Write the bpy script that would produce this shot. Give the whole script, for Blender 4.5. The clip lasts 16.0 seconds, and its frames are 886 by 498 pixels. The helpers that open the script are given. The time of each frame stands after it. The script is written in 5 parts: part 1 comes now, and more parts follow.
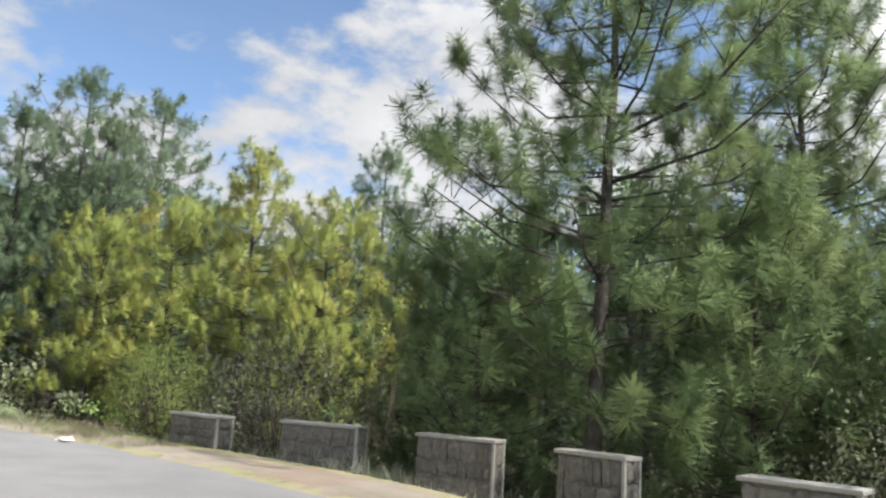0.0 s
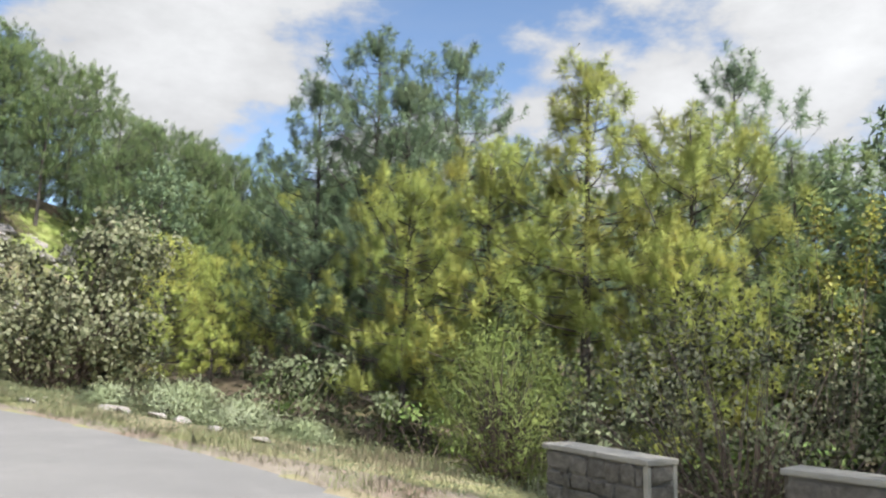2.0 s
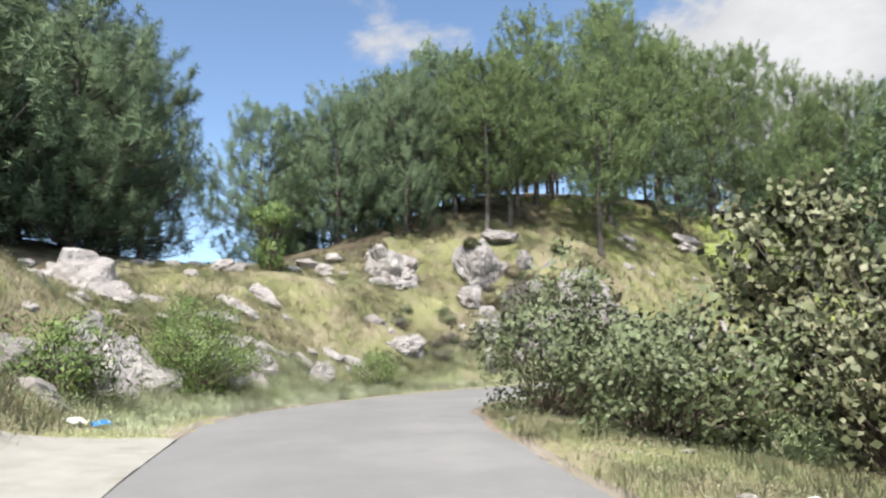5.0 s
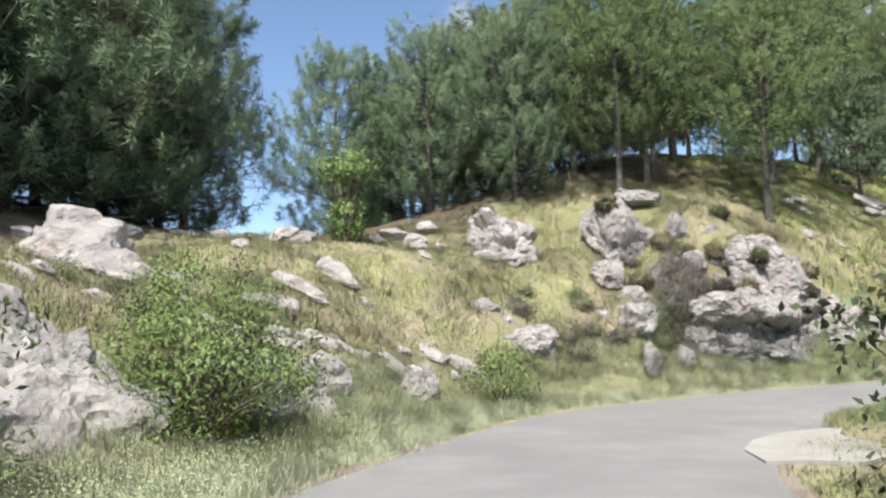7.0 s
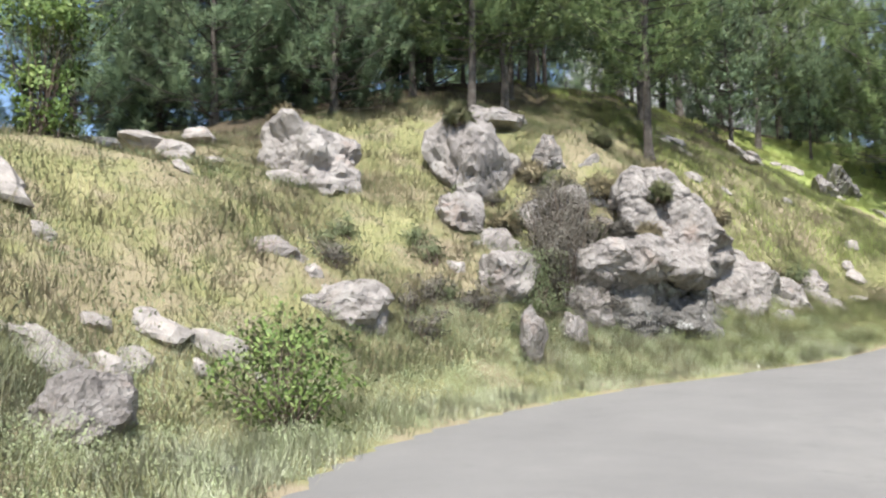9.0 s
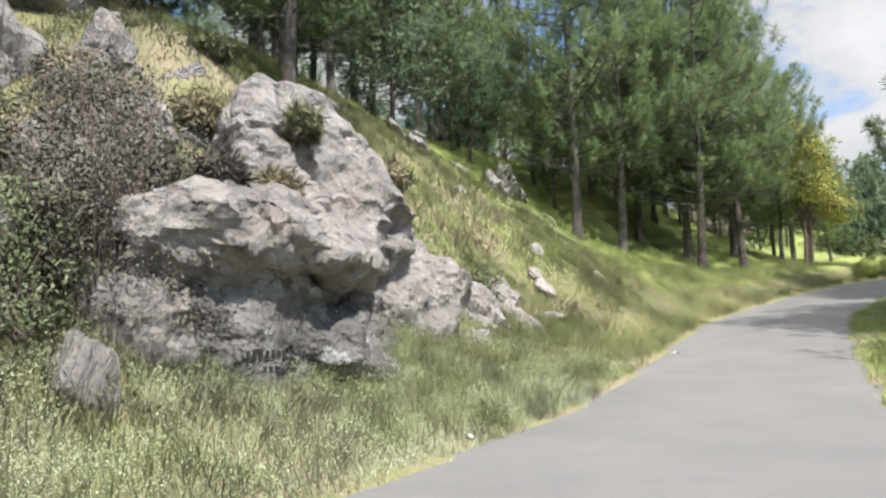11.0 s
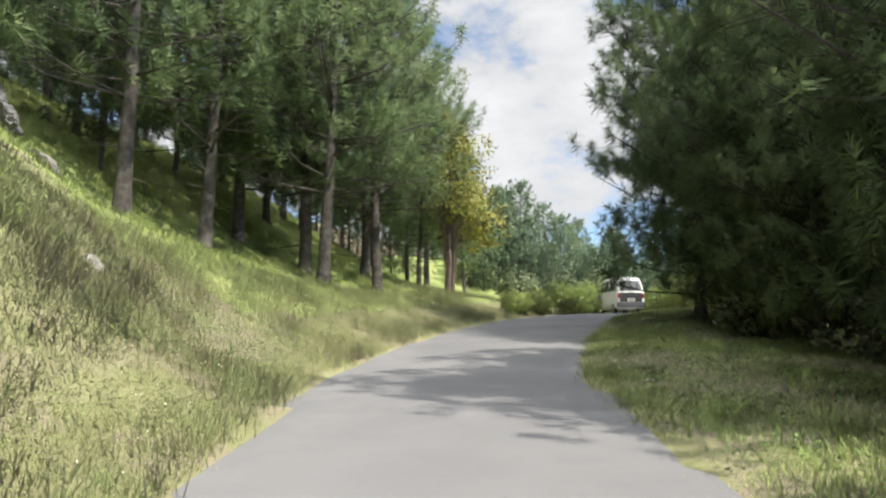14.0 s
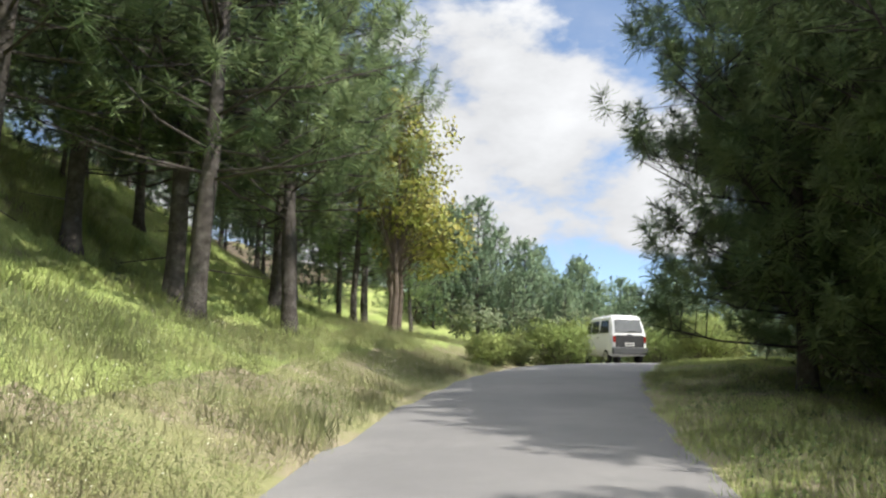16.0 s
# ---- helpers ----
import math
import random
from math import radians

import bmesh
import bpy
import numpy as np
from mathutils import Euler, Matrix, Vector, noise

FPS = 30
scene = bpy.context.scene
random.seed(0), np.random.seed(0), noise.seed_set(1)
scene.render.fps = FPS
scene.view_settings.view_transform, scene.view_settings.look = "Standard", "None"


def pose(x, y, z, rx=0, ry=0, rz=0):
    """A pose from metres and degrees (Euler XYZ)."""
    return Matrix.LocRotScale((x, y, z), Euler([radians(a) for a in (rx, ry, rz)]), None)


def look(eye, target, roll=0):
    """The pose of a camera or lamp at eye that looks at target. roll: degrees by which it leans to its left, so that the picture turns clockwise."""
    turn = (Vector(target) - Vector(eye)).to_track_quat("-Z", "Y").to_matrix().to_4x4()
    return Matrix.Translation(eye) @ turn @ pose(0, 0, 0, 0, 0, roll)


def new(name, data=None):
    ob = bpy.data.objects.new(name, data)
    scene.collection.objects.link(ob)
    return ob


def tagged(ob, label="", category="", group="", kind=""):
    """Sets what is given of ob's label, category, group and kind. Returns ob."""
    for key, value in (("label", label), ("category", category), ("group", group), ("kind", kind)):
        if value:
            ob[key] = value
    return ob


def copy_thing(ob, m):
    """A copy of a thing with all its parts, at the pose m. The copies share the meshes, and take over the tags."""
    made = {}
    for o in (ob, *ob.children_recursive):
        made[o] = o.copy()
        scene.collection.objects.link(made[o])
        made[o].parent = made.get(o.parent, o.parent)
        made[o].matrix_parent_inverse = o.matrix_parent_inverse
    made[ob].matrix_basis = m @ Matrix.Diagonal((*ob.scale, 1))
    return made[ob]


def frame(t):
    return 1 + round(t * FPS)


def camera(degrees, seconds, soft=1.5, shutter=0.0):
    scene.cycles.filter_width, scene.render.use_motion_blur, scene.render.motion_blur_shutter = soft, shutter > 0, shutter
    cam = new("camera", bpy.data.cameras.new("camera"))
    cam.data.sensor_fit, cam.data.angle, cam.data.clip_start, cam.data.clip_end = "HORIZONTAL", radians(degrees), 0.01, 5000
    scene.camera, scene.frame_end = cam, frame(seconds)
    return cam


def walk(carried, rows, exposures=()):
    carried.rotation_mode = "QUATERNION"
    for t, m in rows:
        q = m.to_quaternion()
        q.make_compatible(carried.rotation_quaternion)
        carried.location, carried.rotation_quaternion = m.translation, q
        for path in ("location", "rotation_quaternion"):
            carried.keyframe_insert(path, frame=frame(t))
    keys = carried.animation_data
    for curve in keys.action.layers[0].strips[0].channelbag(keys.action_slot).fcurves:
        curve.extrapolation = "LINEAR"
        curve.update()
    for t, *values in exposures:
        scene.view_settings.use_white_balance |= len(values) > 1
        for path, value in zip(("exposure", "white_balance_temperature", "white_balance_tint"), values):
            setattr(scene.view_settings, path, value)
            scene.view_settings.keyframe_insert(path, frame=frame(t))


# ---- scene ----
from mathutils.bvhtree import BVHTree

# ---------- camera ----------
cam = camera(60.76, 16.0, soft=2.3)
# seconds, x, y, z, yaw, pitch, roll
PATH = [
    (0.0, 0.000, -0.000, 1.500, 0.00, 10.54, 3.45),
    (0.5, -0.580, 1.930, 1.528, 5.07, 10.89, 3.65),
    (1.0, -1.270, 3.848, 1.591, 10.53, 9.52, 2.97),
    (1.5, -2.109, 5.706, 1.617, 15.50, 9.07, 1.95),
    (2.0, -3.284, 7.492, 1.644, 21.89, 8.25, 1.60),
    (2.5, -4.645, 9.161, 1.629, 28.52, 7.36, 1.27),
    (3.0, -6.336, 10.639, 1.649, 36.53, 6.78, 1.15),
    (3.5, -8.214, 11.970, 1.691, 44.13, 7.15, 0.76),
    (4.0, -10.353, 13.011, 1.842, 52.28, 8.36, 0.01),
    (4.5, -12.604, 13.745, 1.962, 60.01, 9.07, -0.84),
    (5.0, -14.969, 14.115, 2.074, 68.61, 9.23, -1.35),
    (5.2, -15.919, 14.246, 2.122, 71.29, 9.23, -1.16),
    (7.3, -25.560, 16.209, 2.640, 75.05, 8.64, -1.36),
    (7.5, -26.485, 16.466, 2.680, 74.16, 8.47, -1.23),
    (8.0, -28.757, 17.236, 2.765, 70.68, 7.00, -1.44),
    (8.5, -30.917, 18.122, 2.786, 66.89, 5.91, -1.36),
    (8.7, -31.736, 18.577, 2.788, 64.92, 5.77, -1.27),
    (10.8, -39.449, 25.550, 2.818, 37.52, 6.74, -2.14),
    (11.0, -39.931, 26.301, 2.840, 34.90, 6.80, -1.67),
    (11.5, -40.978, 28.235, 2.911, 28.52, 7.31, -0.98),
    (12.0, -41.813, 30.264, 2.991, 21.82, 7.16, 0.23),
    (12.5, -42.442, 32.346, 3.065, 16.29, 7.58, 0.05),
    (13.0, -42.834, 34.531, 3.139, 11.65, 7.51, 0.24),
    (13.5, -43.127, 36.724, 3.201, 8.72, 7.79, 0.59),
    (14.0, -43.456, 38.954, 3.359, 7.04, 8.52, 0.01),
    (14.5, -43.845, 41.166, 3.584, 6.15, 9.44, -0.12),
    (15.0, -44.144, 43.401, 3.840, 5.44, 10.28, 0.57),
    (15.5, -44.501, 45.560, 4.117, 4.17, 10.44, 0.22),
    (16.0, -44.693, 47.745, 4.392, 2.42, 11.03, 0.55),
]
walk(cam, [(t, pose(x, y, z, 90 + pitch, 0, yaw) @ pose(0, 0, 0, 0, 0, roll)) for t, x, y, z, yaw, pitch, roll in PATH])

# ---------- light ----------
SUN_AZ, SUN_EL = radians(-28), radians(51)          # direction towards the sun, from +x, anticlockwise
to_sun = Vector((math.cos(SUN_AZ) * math.cos(SUN_EL), math.sin(SUN_AZ) * math.cos(SUN_EL), math.sin(SUN_EL)))
sun = new("sun", bpy.data.lights.new("sun", "SUN"))
sun.data.energy, sun.data.angle, sun.data.color = 2.0, radians(0.6), (1.0, 0.95, 0.86)
sun.matrix_world = look((0, 0, 60), Vector((0, 0, 60)) - to_sun)
scene.view_settings.exposure = 1.68
scene.view_settings.use_white_balance = True
scene.view_settings.white_balance_temperature = 6450

world = bpy.data.worlds.new("world")
scene.world = world
world.use_nodes = True
wn, wl = world.node_tree.nodes, world.node_tree.links
background = wn["Background"]
background.inputs["Strength"].default_value = 0.15
sky = wn.new("ShaderNodeTexSky")
sky.sky_type, sky.sun_disc = "NISHITA", False
sky.sun_elevation, sky.sun_rotation = SUN_EL, math.pi / 2 - SUN_AZ
sky.air_density, sky.dust_density, sky.ozone_density = 1.0, 0.4, 1.4
sky.altitude = 2600
coords = wn.new("ShaderNodeTexCoord")


def wmath(op, a, b=None, clamp=False):
    n = wn.new("ShaderNodeMath")
    n.operation, n.use_clamp = op, clamp
    for k, v in enumerate((a, b)):
        if v is None:
            continue
        if isinstance(v, (int, float)):
            n.inputs[k].default_value = v
        else:
            wl.new(v, n.inputs[k])
    return n.outputs[0]


def wnoise(scale, detail, rough, stretch):
    m = wn.new("ShaderNodeMapping")
    m.inputs["Scale"].default_value = stretch
    wl.new(coords.outputs["Generated"], m.inputs["Vector"])
    n = wn.new("ShaderNodeTexNoise")
    n.inputs["Scale"].default_value, n.inputs["Detail"].default_value, n.inputs["Roughness"].default_value = scale, detail, rough
    wl.new(m.outputs["Vector"], n.inputs["Vector"])
    return n.outputs["Fac"]


# heaps of cumulus: yaw and height in degrees, size, weight
# the ring of six and the three after it: unseen clouds added as fill
CLOUDS = [(41, 23, 0.30, 1.0), (28, 15, 0.22, 0.8), (3, 15, 0.22, 1.0), (-6, 21, 0.20, 1.0), (14, 13, 0.27, 1.0), (24, 13, 0.24, 1.0),
          (-14, 14, 0.2, 0.9), (-35, 20, 0.3, 0.9), (-70, 25, 0.35, 0.8), (-120, 22, 0.35, 0.8), (20, 38, 0.16, 0.5)] + [(60 * k + 10, 64, 0.5, 1.0) for k in range(6)] + [(130, 25, 0.5, 1.0), (-165, 28, 0.5, 1.0), (0, 88, 0.5, 1.0)]
cover = None
for yaw, el, size, weight in CLOUDS:
    a, e = radians(yaw), radians(el)
    n = wn.new("ShaderNodeVectorMath")
    n.operation = "DISTANCE"
    wl.new(coords.outputs["Generated"], n.inputs[0])
    n.inputs[1].default_value = (-math.sin(a) * math.cos(e), math.cos(a) * math.cos(e), math.sin(e))
    bump = wmath("MULTIPLY", wmath("SUBTRACT", 1.0, wmath("DIVIDE", n.outputs["Value"], size), True), weight)
    cover = bump if cover is None else wmath("MAXIMUM", cover, bump)
lumps = wnoise(5.0, 9.0, 0.58, (1, 1, 1.9))
wisps = wnoise(2.2, 7.0, 0.62, (1, 1, 2.6))
density = wmath("ADD", wmath("MULTIPLY", cover, 0.55), wmath("MULTIPLY", wmath("SUBTRACT", lumps, 0.5), 1.5))
amount = wn.new("ShaderNodeMapRange")
amount.interpolation_type = "SMOOTHSTEP"
amount.inputs["From Min"].default_value, amount.inputs["From Max"].default_value = 0.13, 0.38
wl.new(density, amount.inputs["Value"])
veil = wn.new("ShaderNodeMapRange")
veil.inputs["From Min"].default_value, veil.inputs["From Max"].default_value = 0.45, 0.8
veil.inputs["To Max"].default_value = 0.35
wl.new(wisps, veil.inputs["Value"])
veil_cover = wmath("MULTIPLY", veil.outputs[0], wmath("MULTIPLY", cover, 3.0, True))
tone = wn.new("ShaderNodeMapRange")
tone.inputs["From Min"].default_value, tone.inputs["From Max"].default_value = 0.2, 0.9
tone.inputs["To Min"].default_value, tone.inputs["To Max"].default_value = 1.45, 2.15
wl.new(wmath("ADD", density, wmath("MULTIPLY", wmath("SUBTRACT", wisps, 0.5), 1.2)), tone.inputs["Value"])
# cloud tone raised towards the unseen sun side, as added fill light
sunward = wn.new("ShaderNodeVectorMath")
sunward.operation = "DOT_PRODUCT"
wl.new(coords.outputs["Generated"], sunward.inputs[0])
sunward.inputs[1].default_value = to_sun
boosted_cloud = wmath("MULTIPLY", tone.outputs[0], wmath("ADD", 1.0, wmath("MULTIPLY", wmath("POWER", wmath("MAXIMUM", sunward.outputs["Value"], 0.0), 1.6), 4.2)))
cloud_colour = wn.new("ShaderNodeCombineColor")
for k, f in enumerate((0.985, 0.995, 1.01)):
    wl.new(wmath("MULTIPLY", boosted_cloud, f), cloud_colour.inputs[k])
deep = wn.new("ShaderNodeMix")
deep.data_type, deep.blend_type = "RGBA", "MULTIPLY"
deep.inputs[0].default_value = 1.0
deep.inputs[7].default_value = (0.54, 0.53, 0.50, 1)
wl.new(sky.outputs[0], deep.inputs[6])
sky_mix = wn.new("ShaderNodeMix")
sky_mix.data_type = "RGBA"
wl.new(wmath("MAXIMUM", amount.outputs[0], veil_cover), sky_mix.inputs[0])
wl.new(deep.outputs[2], sky_mix.inputs[6])
wl.new(cloud_colour.outputs[0], sky_mix.inputs[7])
wl.new(sky_mix.outputs[2], background.inputs["Color"])


# ---------- materials ----------
def material(name, colours, scale=4.0, detail=6.0, rough=0.9, bump=0.0, bump_scale=None, spots=None, metal=0.0, thin=0.0, object_random=0.0, island=0.0, distort=0.0, cracks=0.0):
    """colours: ramp stops along a noise; spots: (scale, low, high, colour) laid over it; thin: share of light that passes through."""
    m = bpy.data.materials.new(name)
    m.use_nodes = True
    nt, ln = m.node_tree.nodes, m.node_tree.links
    bsdf = nt["Principled BSDF"]
    bsdf.inputs["Roughness"].default_value, bsdf.inputs["Metallic"].default_value = rough, metal
    bsdf.inputs["Specular IOR Level"].default_value = 0.3
    tc = nt.new("ShaderNodeTexCoord")
    info = nt.new("ShaderNodeObjectInfo")
    offset = nt.new("ShaderNodeVectorMath")
    offset.operation = "MULTIPLY_ADD"
    ln.new(info.outputs["Random"], offset.inputs[0])
    offset.inputs[1].default_value = (37, 53, 71)
    ln.new(tc.outputs["Object"], offset.inputs[2])

    def noise_at(s, d=6.0, r=0.6, dis=0.0):
        n = nt.new("ShaderNodeTexNoise")
        n.inputs["Scale"].default_value, n.inputs["Detail"].default_value, n.inputs["Roughness"].default_value, n.inputs["Distortion"].default_value = s, d, r, dis
        ln.new(offset.outputs[0], n.inputs["Vector"])
        return n.outputs["Fac"]

    ramp = nt.new("ShaderNodeValToRGB")
    ramp.color_ramp.elements.remove(ramp.color_ramp.elements[0])
    for k, c in enumerate(colours):
        pos = 0.3 + 0.4 * k / max(1, len(colours) - 1)
        el = ramp.color_ramp.elements[0] if k == 0 else ramp.color_ramp.elements.new(pos)
        el.position, el.color = pos, (*c, 1)
    fac = noise_at(scale, detail, 0.6, distort)
    if island:
        geo = nt.new("ShaderNodeNewGeometry")
        k = nt.new("ShaderNodeMath")
        k.operation = "MULTIPLY_ADD"
        ln.new(geo.outputs["Random Per Island"], k.inputs[0])
        k.inputs[1].default_value = island
        add = nt.new("ShaderNodeMath")
        add.operation = "SUBTRACT"
        ln.new(fac, add.inputs[0])
        add.inputs[1].default_value = island / 2
        ln.new(add.outputs[0], k.inputs[2])
        fac = k.outputs[0]
    ln.new(fac, ramp.inputs["Fac"])
    colour = ramp.outputs["Color"]
    for s, low, high, c in spots or ():
        mr = nt.new("ShaderNodeMapRange")
        mr.inputs["From Min"].default_value, mr.inputs["From Max"].default_value = low, high
        ln.new(noise_at(s, 8.0, 0.65), mr.inputs["Value"])
        mix = nt.new("ShaderNodeMix")
        mix.data_type = "RGBA"
        ln.new(mr.outputs[0], mix.inputs[0])
        ln.new(colour, mix.inputs[6])
        mix.inputs[7].default_value = (*c, 1)
        colour = mix.outputs[2]
    if object_random:
        hsv = nt.new("ShaderNodeHueSaturation")
        mr = nt.new("ShaderNodeMapRange")
        mr.inputs["To Min"].default_value, mr.inputs["To Max"].default_value = 1 - object_random, 1 + object_random
        ln.new(info.outputs["Random"], mr.inputs["Value"])
        ln.new(mr.outputs[0], hsv.inputs["Value"])
        ln.new(colour, hsv.inputs["Color"])
        colour = hsv.outputs["Color"]
    split = None
    if cracks:
        warp = nt.new("ShaderNodeVectorMath")
        warp.operation = "MULTIPLY_ADD"
        wob = nt.new("ShaderNodeTexNoise")
        wob.inputs["Scale"].default_value, wob.inputs["Detail"].default_value = cracks * 1.2, 5
        ln.new(offset.outputs[0], wob.inputs["Vector"])
        ln.new(wob.outputs["Color"], warp.inputs[0])
        warp.inputs[1].default_value = (1.1, 1.1, 1.5)
        ln.new(offset.outputs[0], warp.inputs[2])
        vor = nt.new("ShaderNodeTexVoronoi")
        vor.feature = "DISTANCE_TO_EDGE"
        vor.inputs["Scale"].default_value = cracks
        ln.new(warp.outputs[0], vor.inputs["Vector"])
        mr = nt.new("ShaderNodeMapRange")
        mr.inputs["From Max"].default_value, mr.inputs["To Min"].default_value = 0.016, 0.75
        ln.new(vor.outputs["Distance"], mr.inputs["Value"])
        split = mr.outputs[0]
        chips = nt.new("ShaderNodeTexVoronoi")
        chips.inputs["Scale"].default_value = cracks * 3.6
        ln.new(warp.outputs[0], chips.inputs["Vector"])
        mix = nt.new("ShaderNodeMix")
        mix.data_type = "RGBA"
        ln.new(split, mix.inputs[0])
        mix.inputs[6].default_value = (*[c * 0.55 for c in colours[0]], 1)
        ln.new(colour, mix.inputs[7])
        colour = mix.outputs[2]
    ln.new(colour, bsdf.inputs["Base Color"])
    if bump:
        b = nt.new("ShaderNodeBump")
        b.inputs["Strength"].default_value, b.inputs["Distance"].default_value = bump, 0.1
        height_ = noise_at(bump_scale or scale * 4, 8.0, 0.7)
        if split is not None:
            add = nt.new("ShaderNodeMath")
            add.operation = "MULTIPLY_ADD"
            ln.new(split, add.inputs[0])
            add.inputs[1].default_value = 0.6
            ln.new(height_, add.inputs[2])
            height_ = add.outputs[0]
            broken = nt.new("ShaderNodeMath")
            broken.operation = "MULTIPLY_ADD"
            ln.new(chips.outputs["Distance"], broken.inputs[0])
            broken.inputs[1].default_value = 1.1
            ln.new(height_, broken.inputs[2])
            height_ = broken.outputs[0]
        ln.new(height_, b.inputs["Height"])
        ln.new(b.outputs["Normal"], bsdf.inputs["Normal"])
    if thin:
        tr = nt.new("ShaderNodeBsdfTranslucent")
        # foliage shading comes from a stored normal bent outward and up
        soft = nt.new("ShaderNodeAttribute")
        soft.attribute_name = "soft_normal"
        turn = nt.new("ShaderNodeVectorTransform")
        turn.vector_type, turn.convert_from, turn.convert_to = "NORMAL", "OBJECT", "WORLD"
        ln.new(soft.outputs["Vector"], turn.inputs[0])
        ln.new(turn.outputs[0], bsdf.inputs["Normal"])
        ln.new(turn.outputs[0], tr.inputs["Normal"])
        ln.new(colour, tr.inputs["Color"])
        mix = nt.new("ShaderNodeMixShader")
        mix.inputs[0].default_value = thin
        ln.new(bsdf.outputs[0], mix.inputs[1])
        ln.new(tr.outputs[0], mix.inputs[2])
        ln.new(mix.outputs[0], nt["Material Output"].inputs["Surface"])
    return m


ASPHALT = material("asphalt", [(0.175, 0.170, 0.168), (0.198, 0.192, 0.189), (0.216, 0.209, 0.205)], 0.5, 8, 0.9, 0.25, 60, [(0.25, 0.52, 0.75, (0.24, 0.232, 0.224)), (90, 0.6, 0.7, (0.13, 0.127, 0.124)), (1.6, 0.6, 0.7, (0.185, 0.18, 0.178))])
CONCRETE = material("pale_concrete", [(0.27, 0.255, 0.225), (0.34, 0.325, 0.295)], 1.5, 8, 0.9, 0.2, 30, [(0.8, 0.52, 0.66, (0.24, 0.225, 0.19))])
SOIL = material("roadside_soil", [(0.25, 0.215, 0.13), (0.31, 0.265, 0.175), (0.26, 0.26, 0.12), (0.33, 0.31, 0.16)], 0.55, 9, 1.0, 0.6, 9, [(3.0, 0.56, 0.72, (0.17, 0.18, 0.075)), (0.9, 0.56, 0.70, (0.36, 0.29, 0.22))])
GRAVEL = material("gravel_shoulder", [(0.21, 0.175, 0.14), (0.27, 0.23, 0.185), (0.33, 0.285, 0.235)], 1.2, 9, 1.0, 0.5, 25, [(0.7, 0.48, 0.62, (0.26, 0.185, 0.14)), (2.4, 0.56, 0.68, (0.19, 0.19, 0.11))])
ROCK = material("pale_limestone", [(0.25, 0.226, 0.216), (0.365, 0.334, 0.318), (0.47, 0.438, 0.415)], 1.5, 12, 0.95, 1.0, 12, [(2.8, 0.57, 0.68, (0.205, 0.187, 0.178)), (0.9, 0.58, 0.72, (0.40, 0.315, 0.275)), (6, 0.61, 0.72, (0.58, 0.555, 0.53)), (24, 0.62, 0.72, (0.20, 0.182, 0.172))], object_random=0.08, cracks=1.1)
ROCK_SMALL = material("pale_loose_stone", [(0.22, 0.198, 0.185), (0.32, 0.292, 0.275), (0.42, 0.39, 0.365)], 1.6, 8, 0.95, 0.3, 6, [(5.2, 0.57, 0.66, (0.18, 0.162, 0.15)), (1.8, 0.58, 0.72, (0.36, 0.28, 0.235)), (9, 0.61, 0.7, (0.52, 0.495, 0.47))], object_random=0.12)
# stains, plus a darker base that puts shade into the colour
DARK_ROCK = material("stained_shaded_limestone", [(0.12, 0.115, 0.11), (0.20, 0.19, 0.18), (0.30, 0.285, 0.275)], 1.4, 10, 0.95, 0.9, 7, [(2.4, 0.56, 0.64, (0.40, 0.40, 0.385)), (1.2, 0.6, 0.7, (0.17, 0.21, 0.18))], cracks=1.4)
STONE = material("wall_stone", [(0.13, 0.118, 0.104), (0.195, 0.178, 0.158), (0.27, 0.25, 0.225)], 3.0, 8, 0.95, 0.8, 14, [(5, 0.58, 0.7, (0.105, 0.095, 0.085))], object_random=0.15)
MORTAR = material("mortar", [(0.18, 0.17, 0.158), (0.24, 0.228, 0.212)], 5, 8, 0.95, 0.5, 30)
CEMENT = material("cement_cap", [(0.27, 0.258, 0.235), (0.36, 0.345, 0.315)], 2.5, 9, 0.9, 0.4, 25, [(5, 0.54, 0.68, (0.20, 0.188, 0.168)), (1.5, 0.58, 0.7, (0.24, 0.22, 0.185))])
BARK = material("pine_bark", [(0.062, 0.053, 0.047), (0.11, 0.096, 0.086), (0.175, 0.158, 0.143)], 5.0, 9, 1.0, 1.0, 14, [(3.0, 0.58, 0.70, (0.24, 0.22, 0.20))], object_random=0.15)
TWIG = material("grey_twig", [(0.10, 0.075, 0.06), (0.17, 0.135, 0.11)], 5, 6, 1.0)
NEEDLE = material("pine_needles", [(0.215, 0.32, 0.14), (0.33, 0.445, 0.195), (0.44, 0.53, 0.235)], 0.9, 3, 0.6, thin=0.5, object_random=0.15, island=0.16)
NEEDLE_DARK = material("dark_pine_needles", [(0.20, 0.30, 0.175), (0.295, 0.41, 0.235), (0.39, 0.485, 0.28)], 0.9, 3, 0.6, thin=0.42, object_random=0.15, island=0.16)
NEEDLE_YELLOW = material("yellow_green_needles", [(0.42, 0.52, 0.14), (0.56, 0.63, 0.17), (0.70, 0.66, 0.18)], 0.4, 4, 0.6, thin=0.36, object_random=0.1, island=0.14)
LEAF_PALE = material("pale_dusty_leaves", [(0.145, 0.165, 0.085), (0.235, 0.25, 0.135), (0.40, 0.40, 0.26)], 2.0, 3, 0.5, thin=0.32, island=0.45)
LEAF_BRIGHT = material("bright_leaves", [(0.12, 0.20, 0.055), (0.20, 0.30, 0.085), (0.30, 0.39, 0.13)], 2.0, 3, 0.5, thin=0.2, island=0.35)
